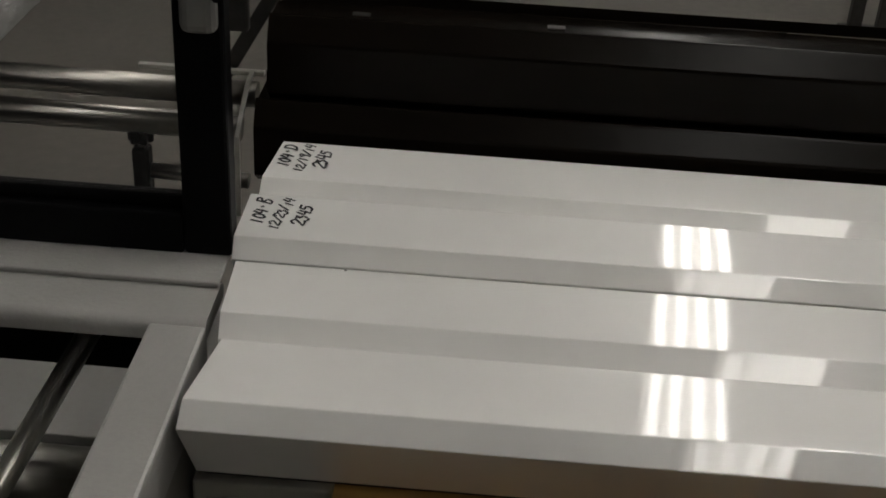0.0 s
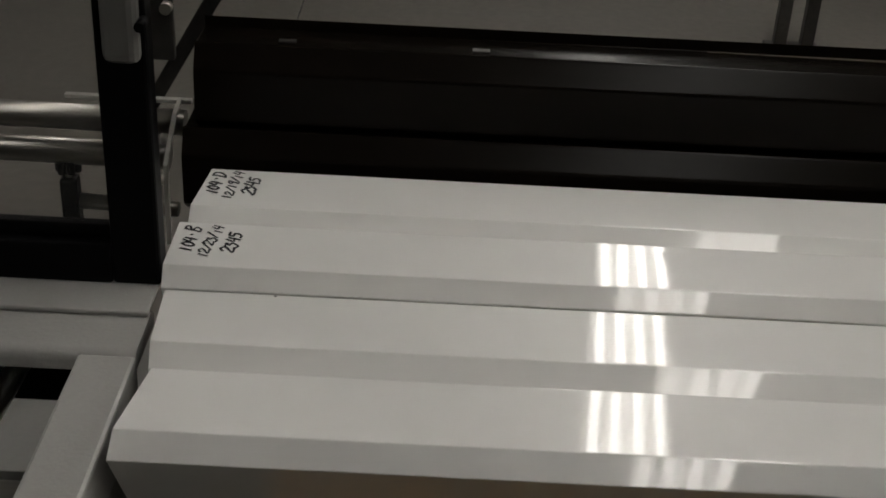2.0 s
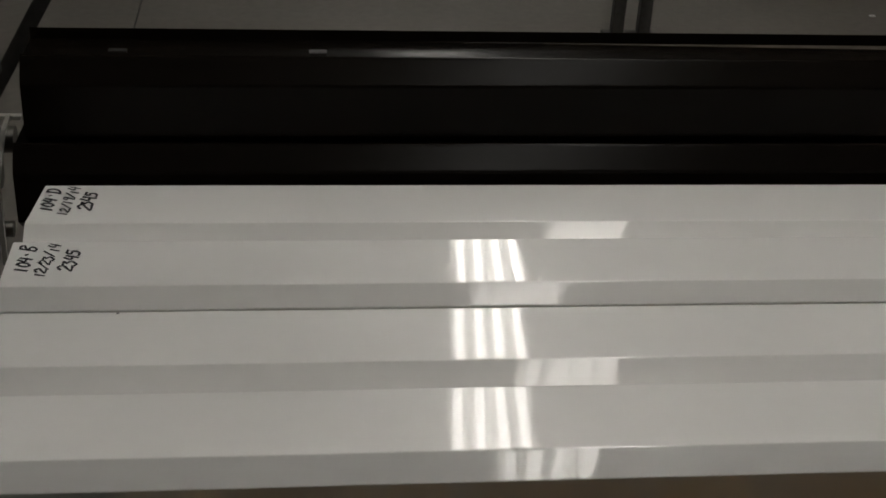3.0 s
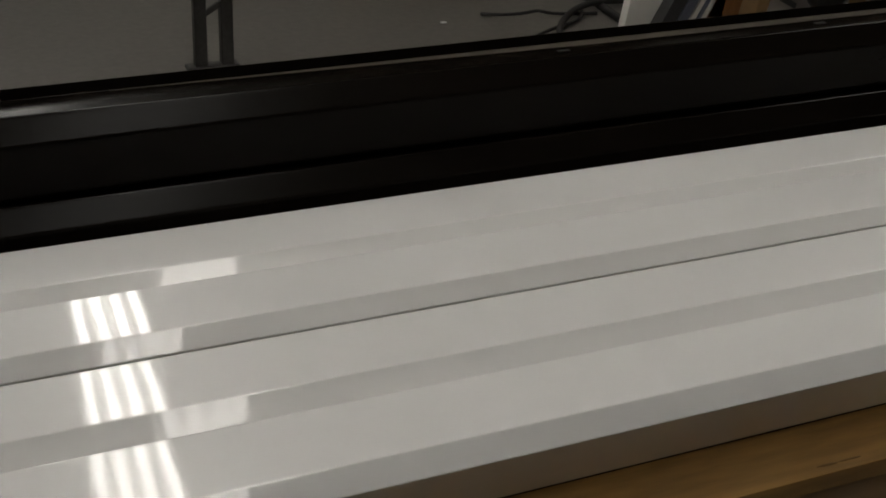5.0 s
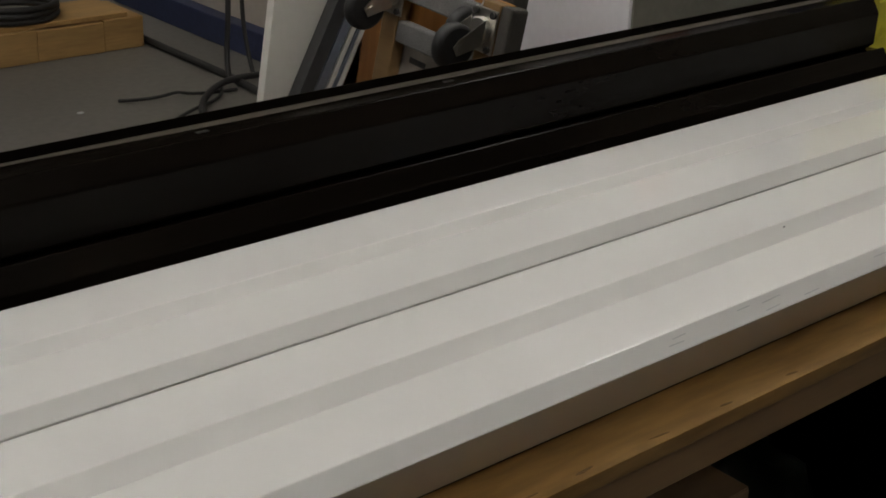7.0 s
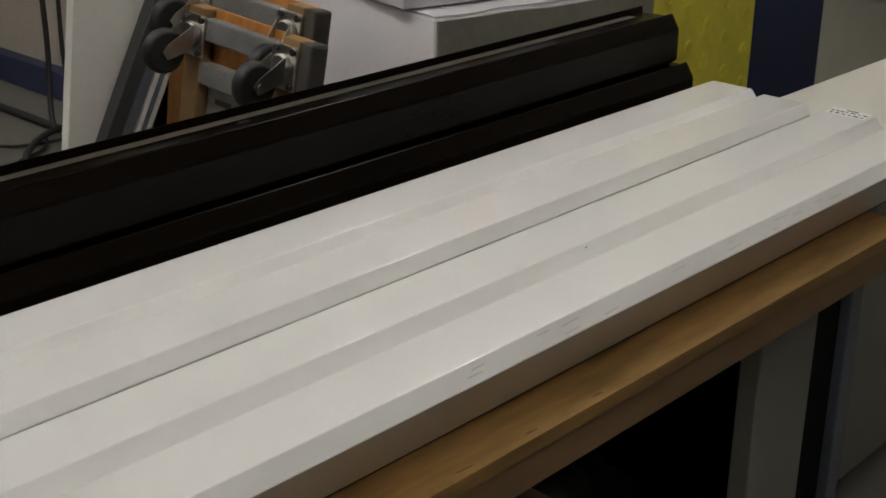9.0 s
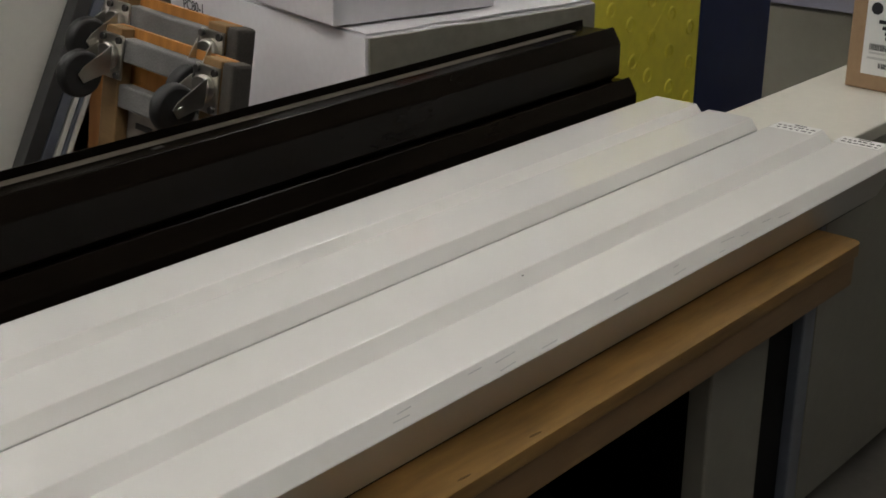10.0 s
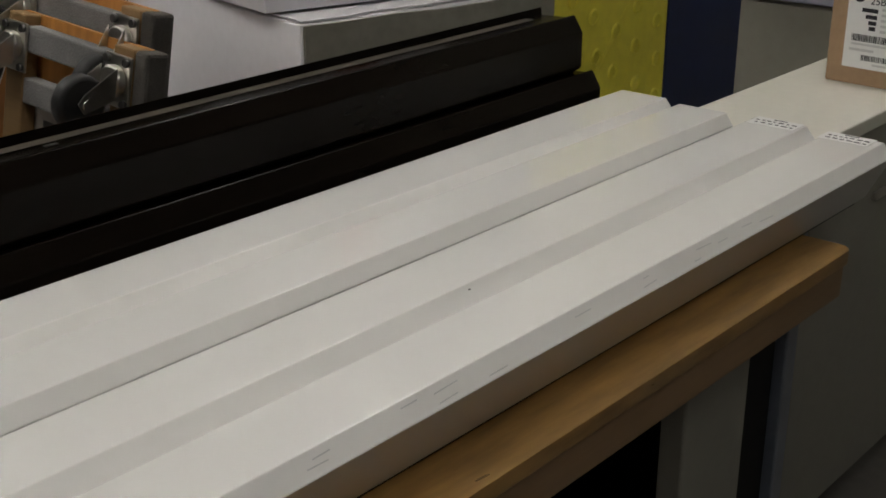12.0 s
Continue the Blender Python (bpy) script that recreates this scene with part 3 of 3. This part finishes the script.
# ---------------------------------------------------------------- white counter with a carton
CT = 0.88
counter = thing("counter", "cream-white laminate counter with plain grey front", "counter", (3.6, 0.05, 0))
part("worktop", box(-0.695, 0.695, -0.150, 0.135, CT - 0.028, CT, 0.003), M_LAMI, counter)
part("side_panel", box(-0.690, -0.668, -0.140, 0.125, 0, CT - 0.0285, 0.002), M_PANELGREY, counter, "blue-grey side panel")
part("front_panel", box(-0.667, 0.69, -0.141, -0.12, 0.06, CT - 0.0285, 0.002), M_CABFACE, counter)
part("plinth", box(-0.66, 0.69, -0.10, 0.12, 0, 0.06), M_DKSHEET, counter)
part("back_panel", box(-0.667, 0.69, 0.10, 0.12, 0.06, CT - 0.0285), M_CABFACE, counter)
lat = part("latch", box(-0.388, -0.331, -0.152, -0.1415, 0.696, 0.712, 0.003), M_ZINC, counter, "small bright latch")

carton = thing("carton", "brown kraft carton with white printed shipping label", "carton", (3.37, 0.10, CT))
carton.rotation_euler = (0, 0, radians(-93))
part("box", box(0, 0.26, 0, 0.20, 0, 0.24, 0.003), M_KRAFT, carton)
part("flap_tape", box(-0.0006, 0.2606, 0.075, 0.125, 0.2395, 0.2408), M_KRAFT, carton)
lab = part("label", box(0.035, 0.185, -0.0012, -0.0004, 0.035, 0.205), M_PAPER, carton, "white printed label")
LY = -0.0016


def lbar(x0, x1, z0, z1, m_=M_INK):
    part("bar", box(x0, x1, LY - 0.0003, LY + 0.0003, z0, z1), m_, lab)


disc = rod((0.058, LY - 0.0003, 0.182), (0.058, LY + 0.0003, 0.182), 0.0135, n=24)
part("emblem", disc, M_INK, lab, "round black emblem")
lettering("lettering", "25B", 0.021, Matrix.Translation((0.098, LY, 0.173)) @ pose(0, 0, 0, 90, 0, 0), M_INK, lab)
lbar(0.082, 0.118, 0.1865, 0.1915, M_SCUFF)
for z, a, b in ((0.150, 0.066, 0.100), (0.137, 0.075, 0.099), (0.125, 0.082, 0.099), (0.114, 0.084, 0.098)):
    lbar(a, b, z, z + 0.008)
for k in range(5):
    lbar(0.108, 0.165 - 0.007 * (k % 3), 0.112 + 0.011 * k, 0.117 + 0.011 * k, M_SCUFF)
rb = random.Random(8)
for x0, x1, z0, z1 in ((0.05, 0.175, 0.090, 0.104), (0.075, 0.175, 0.052, 0.063)):
    x = x0
    while x < x1:
        w = rb.choice((0.0012, 0.002, 0.003))
        lbar(x, x + w, z0, z1)
        x += w + rb.choice((0.0012, 0.002))
lbar(0.05, 0.13, 0.082, 0.086, M_SCUFF)
lbar(0.047, 0.10, 0.070, 0.075, M_SCUFF)
lbar(0.10, 0.155, 0.043, 0.047, M_SCUFF)

# ---------------------------------------------------------------- large white box with another on top
BZ = 1.065
wbox = thing("large_white_box", "large worn white cardboard box with torn edge", "box", (2.394, 0.657, 0))
bb = box(0, 0.62, 0, 0.82, 0.30, BZ, 0.004)
bmesh.ops.subdivide_edges(bb, edges=bb.edges[:], cuts=3, use_grid_fill=True)
for v in bb.verts:
    v.co += Vector((noise.noise(v.co * 4), noise.noise(v.co * 4 + Vector((5, 0, 0))), noise.noise(v.co * 5 + Vector((0, 9, 0))))) * 0.006
    v.co.z = min(v.co.z, BZ)
wbox.rotation_euler = (0, 0, radians(-11))
smooth_by_angle(part("box", bb, M_CARD, wbox), 40)
for x0, x1, y0, y1, s in ((0.0, 0.62, 0.004, 0.30, 1), (0.0, 0.62, 0.305, 0.816, -1)):
    fl = box(x0 + 0.006, x1 + 0.012, y0, y1, BZ + 0.0006, BZ + 0.0036)
    bmesh.ops.subdivide_edges(fl, edges=fl.edges[:], cuts=6, use_grid_fill=True)
    for v in fl.verts:
        if v.co.y < 0.05:
            v.co.z += 0.007 * abs(noise.noise(v.co * 15))
            v.co.y += 0.012 * noise.noise(v.co * 14 + Vector((3, 0, 0)))
    part("flap", fl, M_CARD, wbox, "creased torn top flap")
# front side in its own darker grey: the shade here is in the colour
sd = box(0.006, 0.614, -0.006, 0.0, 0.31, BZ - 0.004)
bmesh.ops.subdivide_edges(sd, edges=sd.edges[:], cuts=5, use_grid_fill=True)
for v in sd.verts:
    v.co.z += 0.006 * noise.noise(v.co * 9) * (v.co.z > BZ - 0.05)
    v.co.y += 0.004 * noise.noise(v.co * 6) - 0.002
part("front_side", sd, M_SHADECARD, wbox, "grey carton side darkened for shade")
lettering("lettering", "PC80-1", 0.034, Matrix.Translation((-0.006, 0.69, BZ - 0.048)) @ pose(0, 0, 0, 90, 0, -90), M_INK, wbox, label="dark printed lettering")
pal = thing("box_stand", "dark wooden stand under the large box", "stand", (2.745, 0.93, 0))
for x in (-0.24, 0.05, 0.30):
    part("bearer", box(x, x + 0.09, -0.30, 0.44, 0, 0.255, 0.003), M_TIMBER, pal)
part("deck", box(-0.28, 0.40, -0.31, 0.48, 0.2555, 0.298, 0.003), M_TIMBER, pal)

sbox = thing("small_white_box", "white cardboard box with orange print on top of another box", "box", (2.385, 0.735, BZ + 0.0095))
sbox.rotation_euler = (0, 0, radians(-14))
part("box", box(0, 0.40, 0, 0.34, 0, 0.24, 0.003), M_CARD, sbox)
part("print", box(0.14, 0.235, -0.0012, -0.0003, 0.055, 0.20), M_ORANGE, sbox, "orange printed square")
rs = random.Random(4)
for k in range(7):
    z = 0.060 + rs.uniform(-0.003, 0.003)
    part("bar", box(-0.0012, -0.0003, 0.05 + 0.018 * k, 0.062 + 0.018 * k, z, z + 0.012), M_INK, sbox)

# ---------------------------------------------------------------- furniture dollies that lean on the box


def caster(parent, y, z, turned):
    """A swivel caster on a plate; the wheel points away along -x."""
    pl = part("caster_plate", box(-0.006, -0.001, y - 0.032, y + 0.032, z - 0.042, z + 0.042, 0.002), M_ZINC, parent, "zinc caster plate")
    for sy in (-1, 1):
        for sz in (-1, 1):
            part("bolt", rod((-0.013, y + sy * 0.024, z + sz * 0.033), (-0.005, y + sy * 0.024, z + sz * 0.033), 0.007, n=6), M_DKSTEEL, pl)
    part("swivel", rod((-0.022, y, z), (-0.006, y, z), 0.026, n=24, bevel=0.004), M_ZINC, pl)
    cx, cz = (-0.052, z - 0.064) if turned else (-0.074, z - 0.032)
    for s in (-1, 1):
        fk = bmesh.new()
        ring_ = [(-0.022, z + 0.024), (-0.022, z - 0.026), (cx - 0.004, cz - 0.014), (cx - 0.016, cz + 0.002), (cx - 0.006, cz + 0.016)]
        a = [fk.verts.new((x, y + s * 0.019, zz)) for x, zz in ring_]
        b_ = [fk.verts.new((x, y + s * 0.0215, zz)) for x, zz in ring_]
        fk.faces.new(a), fk.faces.new(b_[::-1])
        for i in range(5):
            j = (i + 1) % 5
            fk.faces.new((a[i], a[j], b_[j], b_[i]))
        bmesh.ops.recalc_face_normals(fk, faces=fk.faces[:])
        part("fork", fk, M_ZINC, pl)
    wl = part("wheel", rod((cx, y - 0.014, cz), (cx, y + 0.014, cz), 0.045, n=36, bevel=0.008), M_RUBBER, parent, "black rubber caster wheel")
    part("hub", rod((cx, y - 0.0235, cz), (cx, y + 0.0235, cz), 0.008, n=12), M_ZINC, wl)


def dolly(at, lean, label, H, turned=False):
    """A furniture dolly on its edge: two oak rails, three carpeted cross rails, casters towards -x."""
    ob = thing("furniture_dolly", label, "dolly", at, "furniture dollies leaning on the box")
    W = 0.337
    for y in (0.0, W - 0.05):
        part("rail", box(0.0, 0.03, y, y + 0.05, 0, H, 0.003), M_OAK, ob)
    part("side_pad", box(0.0, 0.045, -0.032, -0.0005, 0.0, H, 0.006), M_DKCARPET, ob, "dark carpeted side")
    for z in (0.02, H - 0.150, H - 0.062):
        part("cross_rail", box(0.0005, 0.03, 0.0505, W - 0.0505, z, z + 0.045, 0.004), M_CARPET, ob, "grey carpet covered rail")
    part("deck", box(0.031, 0.040, 0.0, W, H - 0.155, H, 0.001), M_PLY, ob, "orange plywood deck")
    low_panel = part("lower_panel", box(0.031, 0.040, 0.0, W, 0.0, H - 0.156, 0.001), M_LINER, ob, "pale grey lower panel")
    part("slot", box(0.0285, 0.0308, W - 0.125, W - 0.075, H - 0.188, H - 0.176, 0.001), M_DKSHEET, low_panel, "dark hand slot")
    for y in (0.03, W - 0.03):
        for z in (0.09, H - 0.055):
            caster(ob, y, z, turned and y < 0.1)
    ob.rotation_euler = (radians(3.5), radians(lean), 0)
    return ob


dolly((1.909, 0.694, 0.300), 8.5, "carpeted oak furniture dolly standing on edge", 0.792)
dolly((1.977, 0.752, 0.300), 7.5, "carpeted oak furniture dolly behind another one", 0.836, True)
shelf = thing("low_shelf", "low dark steel shelf behind the bench", "shelf", (1.95, 0.95, 0))
part("shelf_board", box(-0.32, 0.26, -0.34, 0.45, 0.26, 0.298, 0.003), M_DKSHEET, shelf)
for x in (-0.31, 0.22):
    for y in (-0.29, 0.41):
        part("leg", box(x, x + 0.03, y, y + 0.03, 0, 0.2595, 0.002), M_DKSTEEL, shelf)

# ---------------------------------------------------------------- boards leaning beside the dollies


def leaning_board(x, y0, y1, thick, height, lean, m_, name, label, z0=0.299):
    ob = tagged(link(name, box(0, thick, 0, y1 - y0, 0, height, 0.0015), m_), label, "board", "sheets leaning in a row")
    ob.location = (x, y0, z0 + thick * math.sin(radians(lean)))
    ob.rotation_euler = (0, radians(lean), 0)
    return ob


leaning_board(1.788, 1.20, 1.225, 0.25, 1.0, 8.5, M_BOARD, "white_board", "white melamine board standing upright behind the bench")
leaning_board(1.665, 1.160, 1.195, 0.034, 1.05, 28, M_DKSHEET, "dark_sheet", "dark grey sheet leaning beside a white board")
leaning_board(1.704, 1.160, 1.195, 0.024, 1.05, 28, M_PANELGREY, "grey_sheet", "blue-grey metal sheet leaning in a row")
leaning_board(1.733, 1.160, 1.195, 0.012, 1.05, 28, M_BOARD, "white_sheet", "thin white sheet leaning in a row")
leaning_board(1.748, 1.160, 1.195, 0.010, 1.05, 28, M_PANELGREY, "grey_sheet", "blue-grey metal sheet leaning in a row")
leaning_board(1.761, 1.160, 1.195, 0.012, 1.05, 28, M_BOARD, "white_sheet", "thin white sheet leaning in a row")
leaning_board(1.992, 1.200, 1.230, 0.098, 0.74, 8, M_PLY, "plywood_board", "orange varnished plywood board leaning in a row")

# ---------------------------------------------------------------- yellow and blue panels at the far end
yel = thing("yellow_board", "yellow moulded plastic board with round dimples", "board", (3.212, 0.72, 0))
part("sheet", box(0, 0.571, 0, 0.02, 0.30, 1.35, 0.004), M_YELLOW, yel)
ry = random.Random(12)
for i in range(6):
    for j in range(9):
        x, z = 0.045 + 0.094 * i + ry.uniform(-0.012, 0.012), 0.42 + 0.1 * j + (0.05 if i % 2 else 0)
        t_ = bmesh.new()
        rr_ = 0.021
        vs = []
        for a in range(14):
            an = a * 2 * math.pi / 14
            vs.append([t_.verts.new((x + rr_ * k * math.cos(an), yy, z + rr_ * k * math.sin(an))) for k, yy in ((1.0, -0.0002), (0.86, -0.006), (0.7, -0.0003))])
        for a in range(14):
            b_ = (a + 1) % 14
            for k in range(2):
                t_.faces.new((vs[a][k], vs[b_][k], vs[b_][k + 1], vs[a][k + 1]))
        part("dimple", t_, M_YELLOW, yel, smooth=True)
for x, z in ((0.33, 0.88), (0.18, 0.70)):
    part("rib", box(-0.004, 0.004, -0.0012, 0.0, -0.22, 0.22, 0.0005, m=pose(x, 0, z, 0, 42, 0)), M_YELLOW, yel)
part("foot", box(0, 0.571, -0.02, 0.06, 0, 0.2995, 0.004), M_BLUE, yel, "dark blue foot")
blue = thing("blue_partition", "dark blue painted steel partition standing upright", "partition", (3.92, 0.73, 0))
part("sheet", box(-0.134, 0.268, -0.012, 0.012, 0.04, 1.45, 0.003), M_BLUE, blue)
part("foot", box(-0.134, 0.268, -0.05, 0.05, 0, 0.0395, 0.003), M_BLUE, blue)
blue2 = tagged(link("blue_post", box(3.105, 3.209, 0.73, 0.78, 0, 1.5, 0.004), M_BLUE), "narrow dark blue upright post", "post")
structure("wall_partition", box(4.30, 4.40, -1.4, 1.6, 0, 2.4), M_WALL2, "plain painted partition wall")
structure("trim", box(4.278, 4.2995, -1.4, 1.6, 0.855, 0.905, 0.003), M_LILAC, "lilac-grey trim rail along the partition wall")

# ---------------------------------------------------------------- distance: trestle, timber, cables
tres = thing("trestle", "dark steel folding trestle standing on the concrete", "trestle", (1.51, 3.32, 0))
for x in (-0.048, 0.048):
    part("leg", box(x - 0.022, x + 0.022, -0.02, 0.02, 0.016, 0.80, 0.003), M_DKSTEEL, tres)
part("foot", box(-0.10, 0.09, -0.03, 0.03, 0, 0.016, 0.004), M_DKSTEEL, tres)
part("brace", box(-0.010, 0.010, -0.008, 0.008, -0.05, 0.05, 0.002, m=pose(0.0, 0, 0.22, 0, 60, 0)), M_DKSTEEL, tres)
part("brace", box(-0.012, 0.012, -0.008, 0.008, -0.22, 0.22, 0.002, m=pose(-0.17, 0, 0.43, 0, -38, 0)), M_DKSTEEL, tres)
part("top_bar", box(-0.35, 0.09, -0.03, 0.03, 0.80, 0.84, 0.004), M_DKSTEEL, tres)

tim = thing("timber_stack", "stack of sawn timber blocks on the floor", "timber", (2.303, 4.33, 0))
for k, (x0, x1) in enumerate(((0, 0.40), (0.402, 0.72), (0.722, 0.92))):
    part("timber", box(x0, x1, 0.004 * k, 0.36, 0, 0.145 - 0.006 * (k == 1), 0.005), M_TIMBER, tim)
# thin dark plate gives the stack's left end its shade
part("shaded_end", box(-0.012, -0.0005, 0.0, 0.36, 0.0, 0.13, 0.002), M_DKSTEEL, tim)
part("top_board", box(0.05, 0.85, 0.02, 0.34, 0.1455, 0.168, 0.003), M_TIMBER, tim)
coil = bmesh.new()
for ring_n in range(3):
    ring_v = []
    for a in range(40):
        an, rr_ = a * math.pi / 20, 0.20 + 0.012 * noise.noise((ring_n * 3.0, a * 0.16, 1.0))
        c = Vector((rr_ * math.cos(an), rr_ * math.sin(an), 0.016 + 0.026 * ring_n))
        out_ = Vector((math.cos(an), math.sin(an), 0))
        ring_v.append([coil.verts.new(c + 0.015 * (out_ * math.cos(k * math.pi / 4) + Vector((0, 0, 1)) * math.sin(k * math.pi / 4))) for k in range(8)])
    for a in range(40):
        for k in range(8):
            coil.faces.new((ring_v[a][k], ring_v[a - 1][k], ring_v[a - 1][(k + 1) % 8], ring_v[a][(k + 1) % 8]))
bmesh.ops.recalc_face_normals(coil, faces=coil.faces[:])
tagged(link("hose_coil", coil, M_CABLE, smooth=True), "coiled black hose lying on the timber stack", "hose").location = (2.68, 4.54, 0.168)
for x, y in ((2.53, 3.575), (2.291, 4.285), (1.58, 5.3), (0.9, 4.6)):
    sc = box(x - 0.012, x + 0.012, y - 0.009, y + 0.009, 0.0005, 0.004, 0.001, 1)
    tagged(link("paper_scrap", sc, M_PAPER), "small white paper scrap on the floor", "scrap")
M_BEIGE = mat("beige_partition_paint", (0.44, 0.39, 0.33), 0.65, 0, 0.08, 30, 0.05, 1.5)
structure("wall_low_partition", box(3.604, 3.65, 3.30, 6.45, 0, 1.5, 0.003), M_BEIGE, "beige painted low partition wall behind a rack beam")
rack = tagged(link("rack_beam", box(3.52, 3.60, 3.35, 6.4, 0, 0.13, 0.006), M_BLUESTEEL), "dark blue steel rack beam on the floor", "rack beam")
cable("hose", [(3.265, 5.0, 0.017), (3.258, 4.45, 0.017), (3.250, 4.09, 0.017), (3.268, 3.66, 0.017), (3.236, 3.35, 0.017), (3.20, 3.0, 0.017)], 0.017, M_CABLE, "black rubber hose lying on the concrete", "hose")
cable("cable", [(3.62, 3.60, 0.014), (3.42, 3.60, 0.014), (3.21, 3.56, 0.05), (3.02, 3.46, 0.03), (2.88, 3.28, 0.014), (2.83, 3.05, 0.014)], 0.014, M_CABLE, "black cable looped on the concrete")
cable("cable", [(2.72, 3.62, 0.008), (2.80, 3.50, 0.03), (2.90, 3.48, 0.05), (2.96, 3.56, 0.02), (3.02, 3.52, 0.008), (3.2, 3.5, 0.008)], 0.007, M_CABLE, "thin black cable tangled on the concrete")
cable("cable", [(2.70, 3.22, 0.008), (2.82, 3.30, 0.012), (2.94, 3.36, 0.02), (3.10, 3.42, 0.012), (3.18, 3.60, 0.008)], 0.007, M_CABLE, "thin black cable tangled on the concrete")
cable("cable", [(3.24, 3.62, 0.012), (3.27, 3.70, 0.06), (3.30, 3.72, 0.20), (3.32, 3.74, 0.45), (3.30, 3.75, 0.95)], 0.012, M_CABLE, "black cable hanging down to the floor")
cable("cable", [(3.36, 3.62, 0.012), (3.38, 3.70, 0.10), (3.36, 3.73, 0.30), (3.40, 3.75, 0.55), (3.38, 3.75, 0.95)], 0.010, M_CABLE, "black cable hanging down to the floor")

# clutter in the dark below the bench
bag = bmesh.new()
bmesh.ops.create_icosphere(bag, subdivisions=4, radius=1)
for v in bag.verts:
    v.co = v.co * (1 + 0.22 * noise.noise(v.co * 2.3) + 0.06 * noise.noise(v.co * 7))
    v.co = Vector((v.co.x * 0.24, v.co.y * 0.18, max(v.co.z, -0.75) * 0.17 + 0.1275))
tagged(link("bin_bag", bag, mat("dark_green_plastic_bag", (0.02, 0.024, 0.018), 0.35, 0, 0.3, 14, 0.3, 6), smooth=True), "crumpled dark plastic bag below the bench", "bag").location = (2.22, 0.17, 0)
ubox = thing("cardboard_box", "brown cardboard box standing below the bench", "box", (1.75, 0.08, 0))
part("box", box(-0.2, 0.19, -0.18, 0.17, 0, 0.45, 0.004), M_KRAFT, ubox)
for y0, y1 in ((-0.178, -0.006), (-0.003, 0.168)):
    part("flap", box(-0.198, 0.188, y0, y1, 0.4505, 0.4535, 0.001), M_KRAFT, ubox)

# added black block: keeps the gap between leg and counter as dark as shade
gap_block = thing("dark_cabinet", "black block that stands in for the dark gap under the bench end", "cabinet", (2.50, 0.12, 0))
part("body", box(-0.066, 0.062, -0.325, 0.30, 0, 0.725, 0.004), M_BLACK, gap_block)
part("front_slab", box(-0.060, 0.056, -0.337, -0.3255, 0.03, 0.715, 0.002), M_BLACK, gap_block)
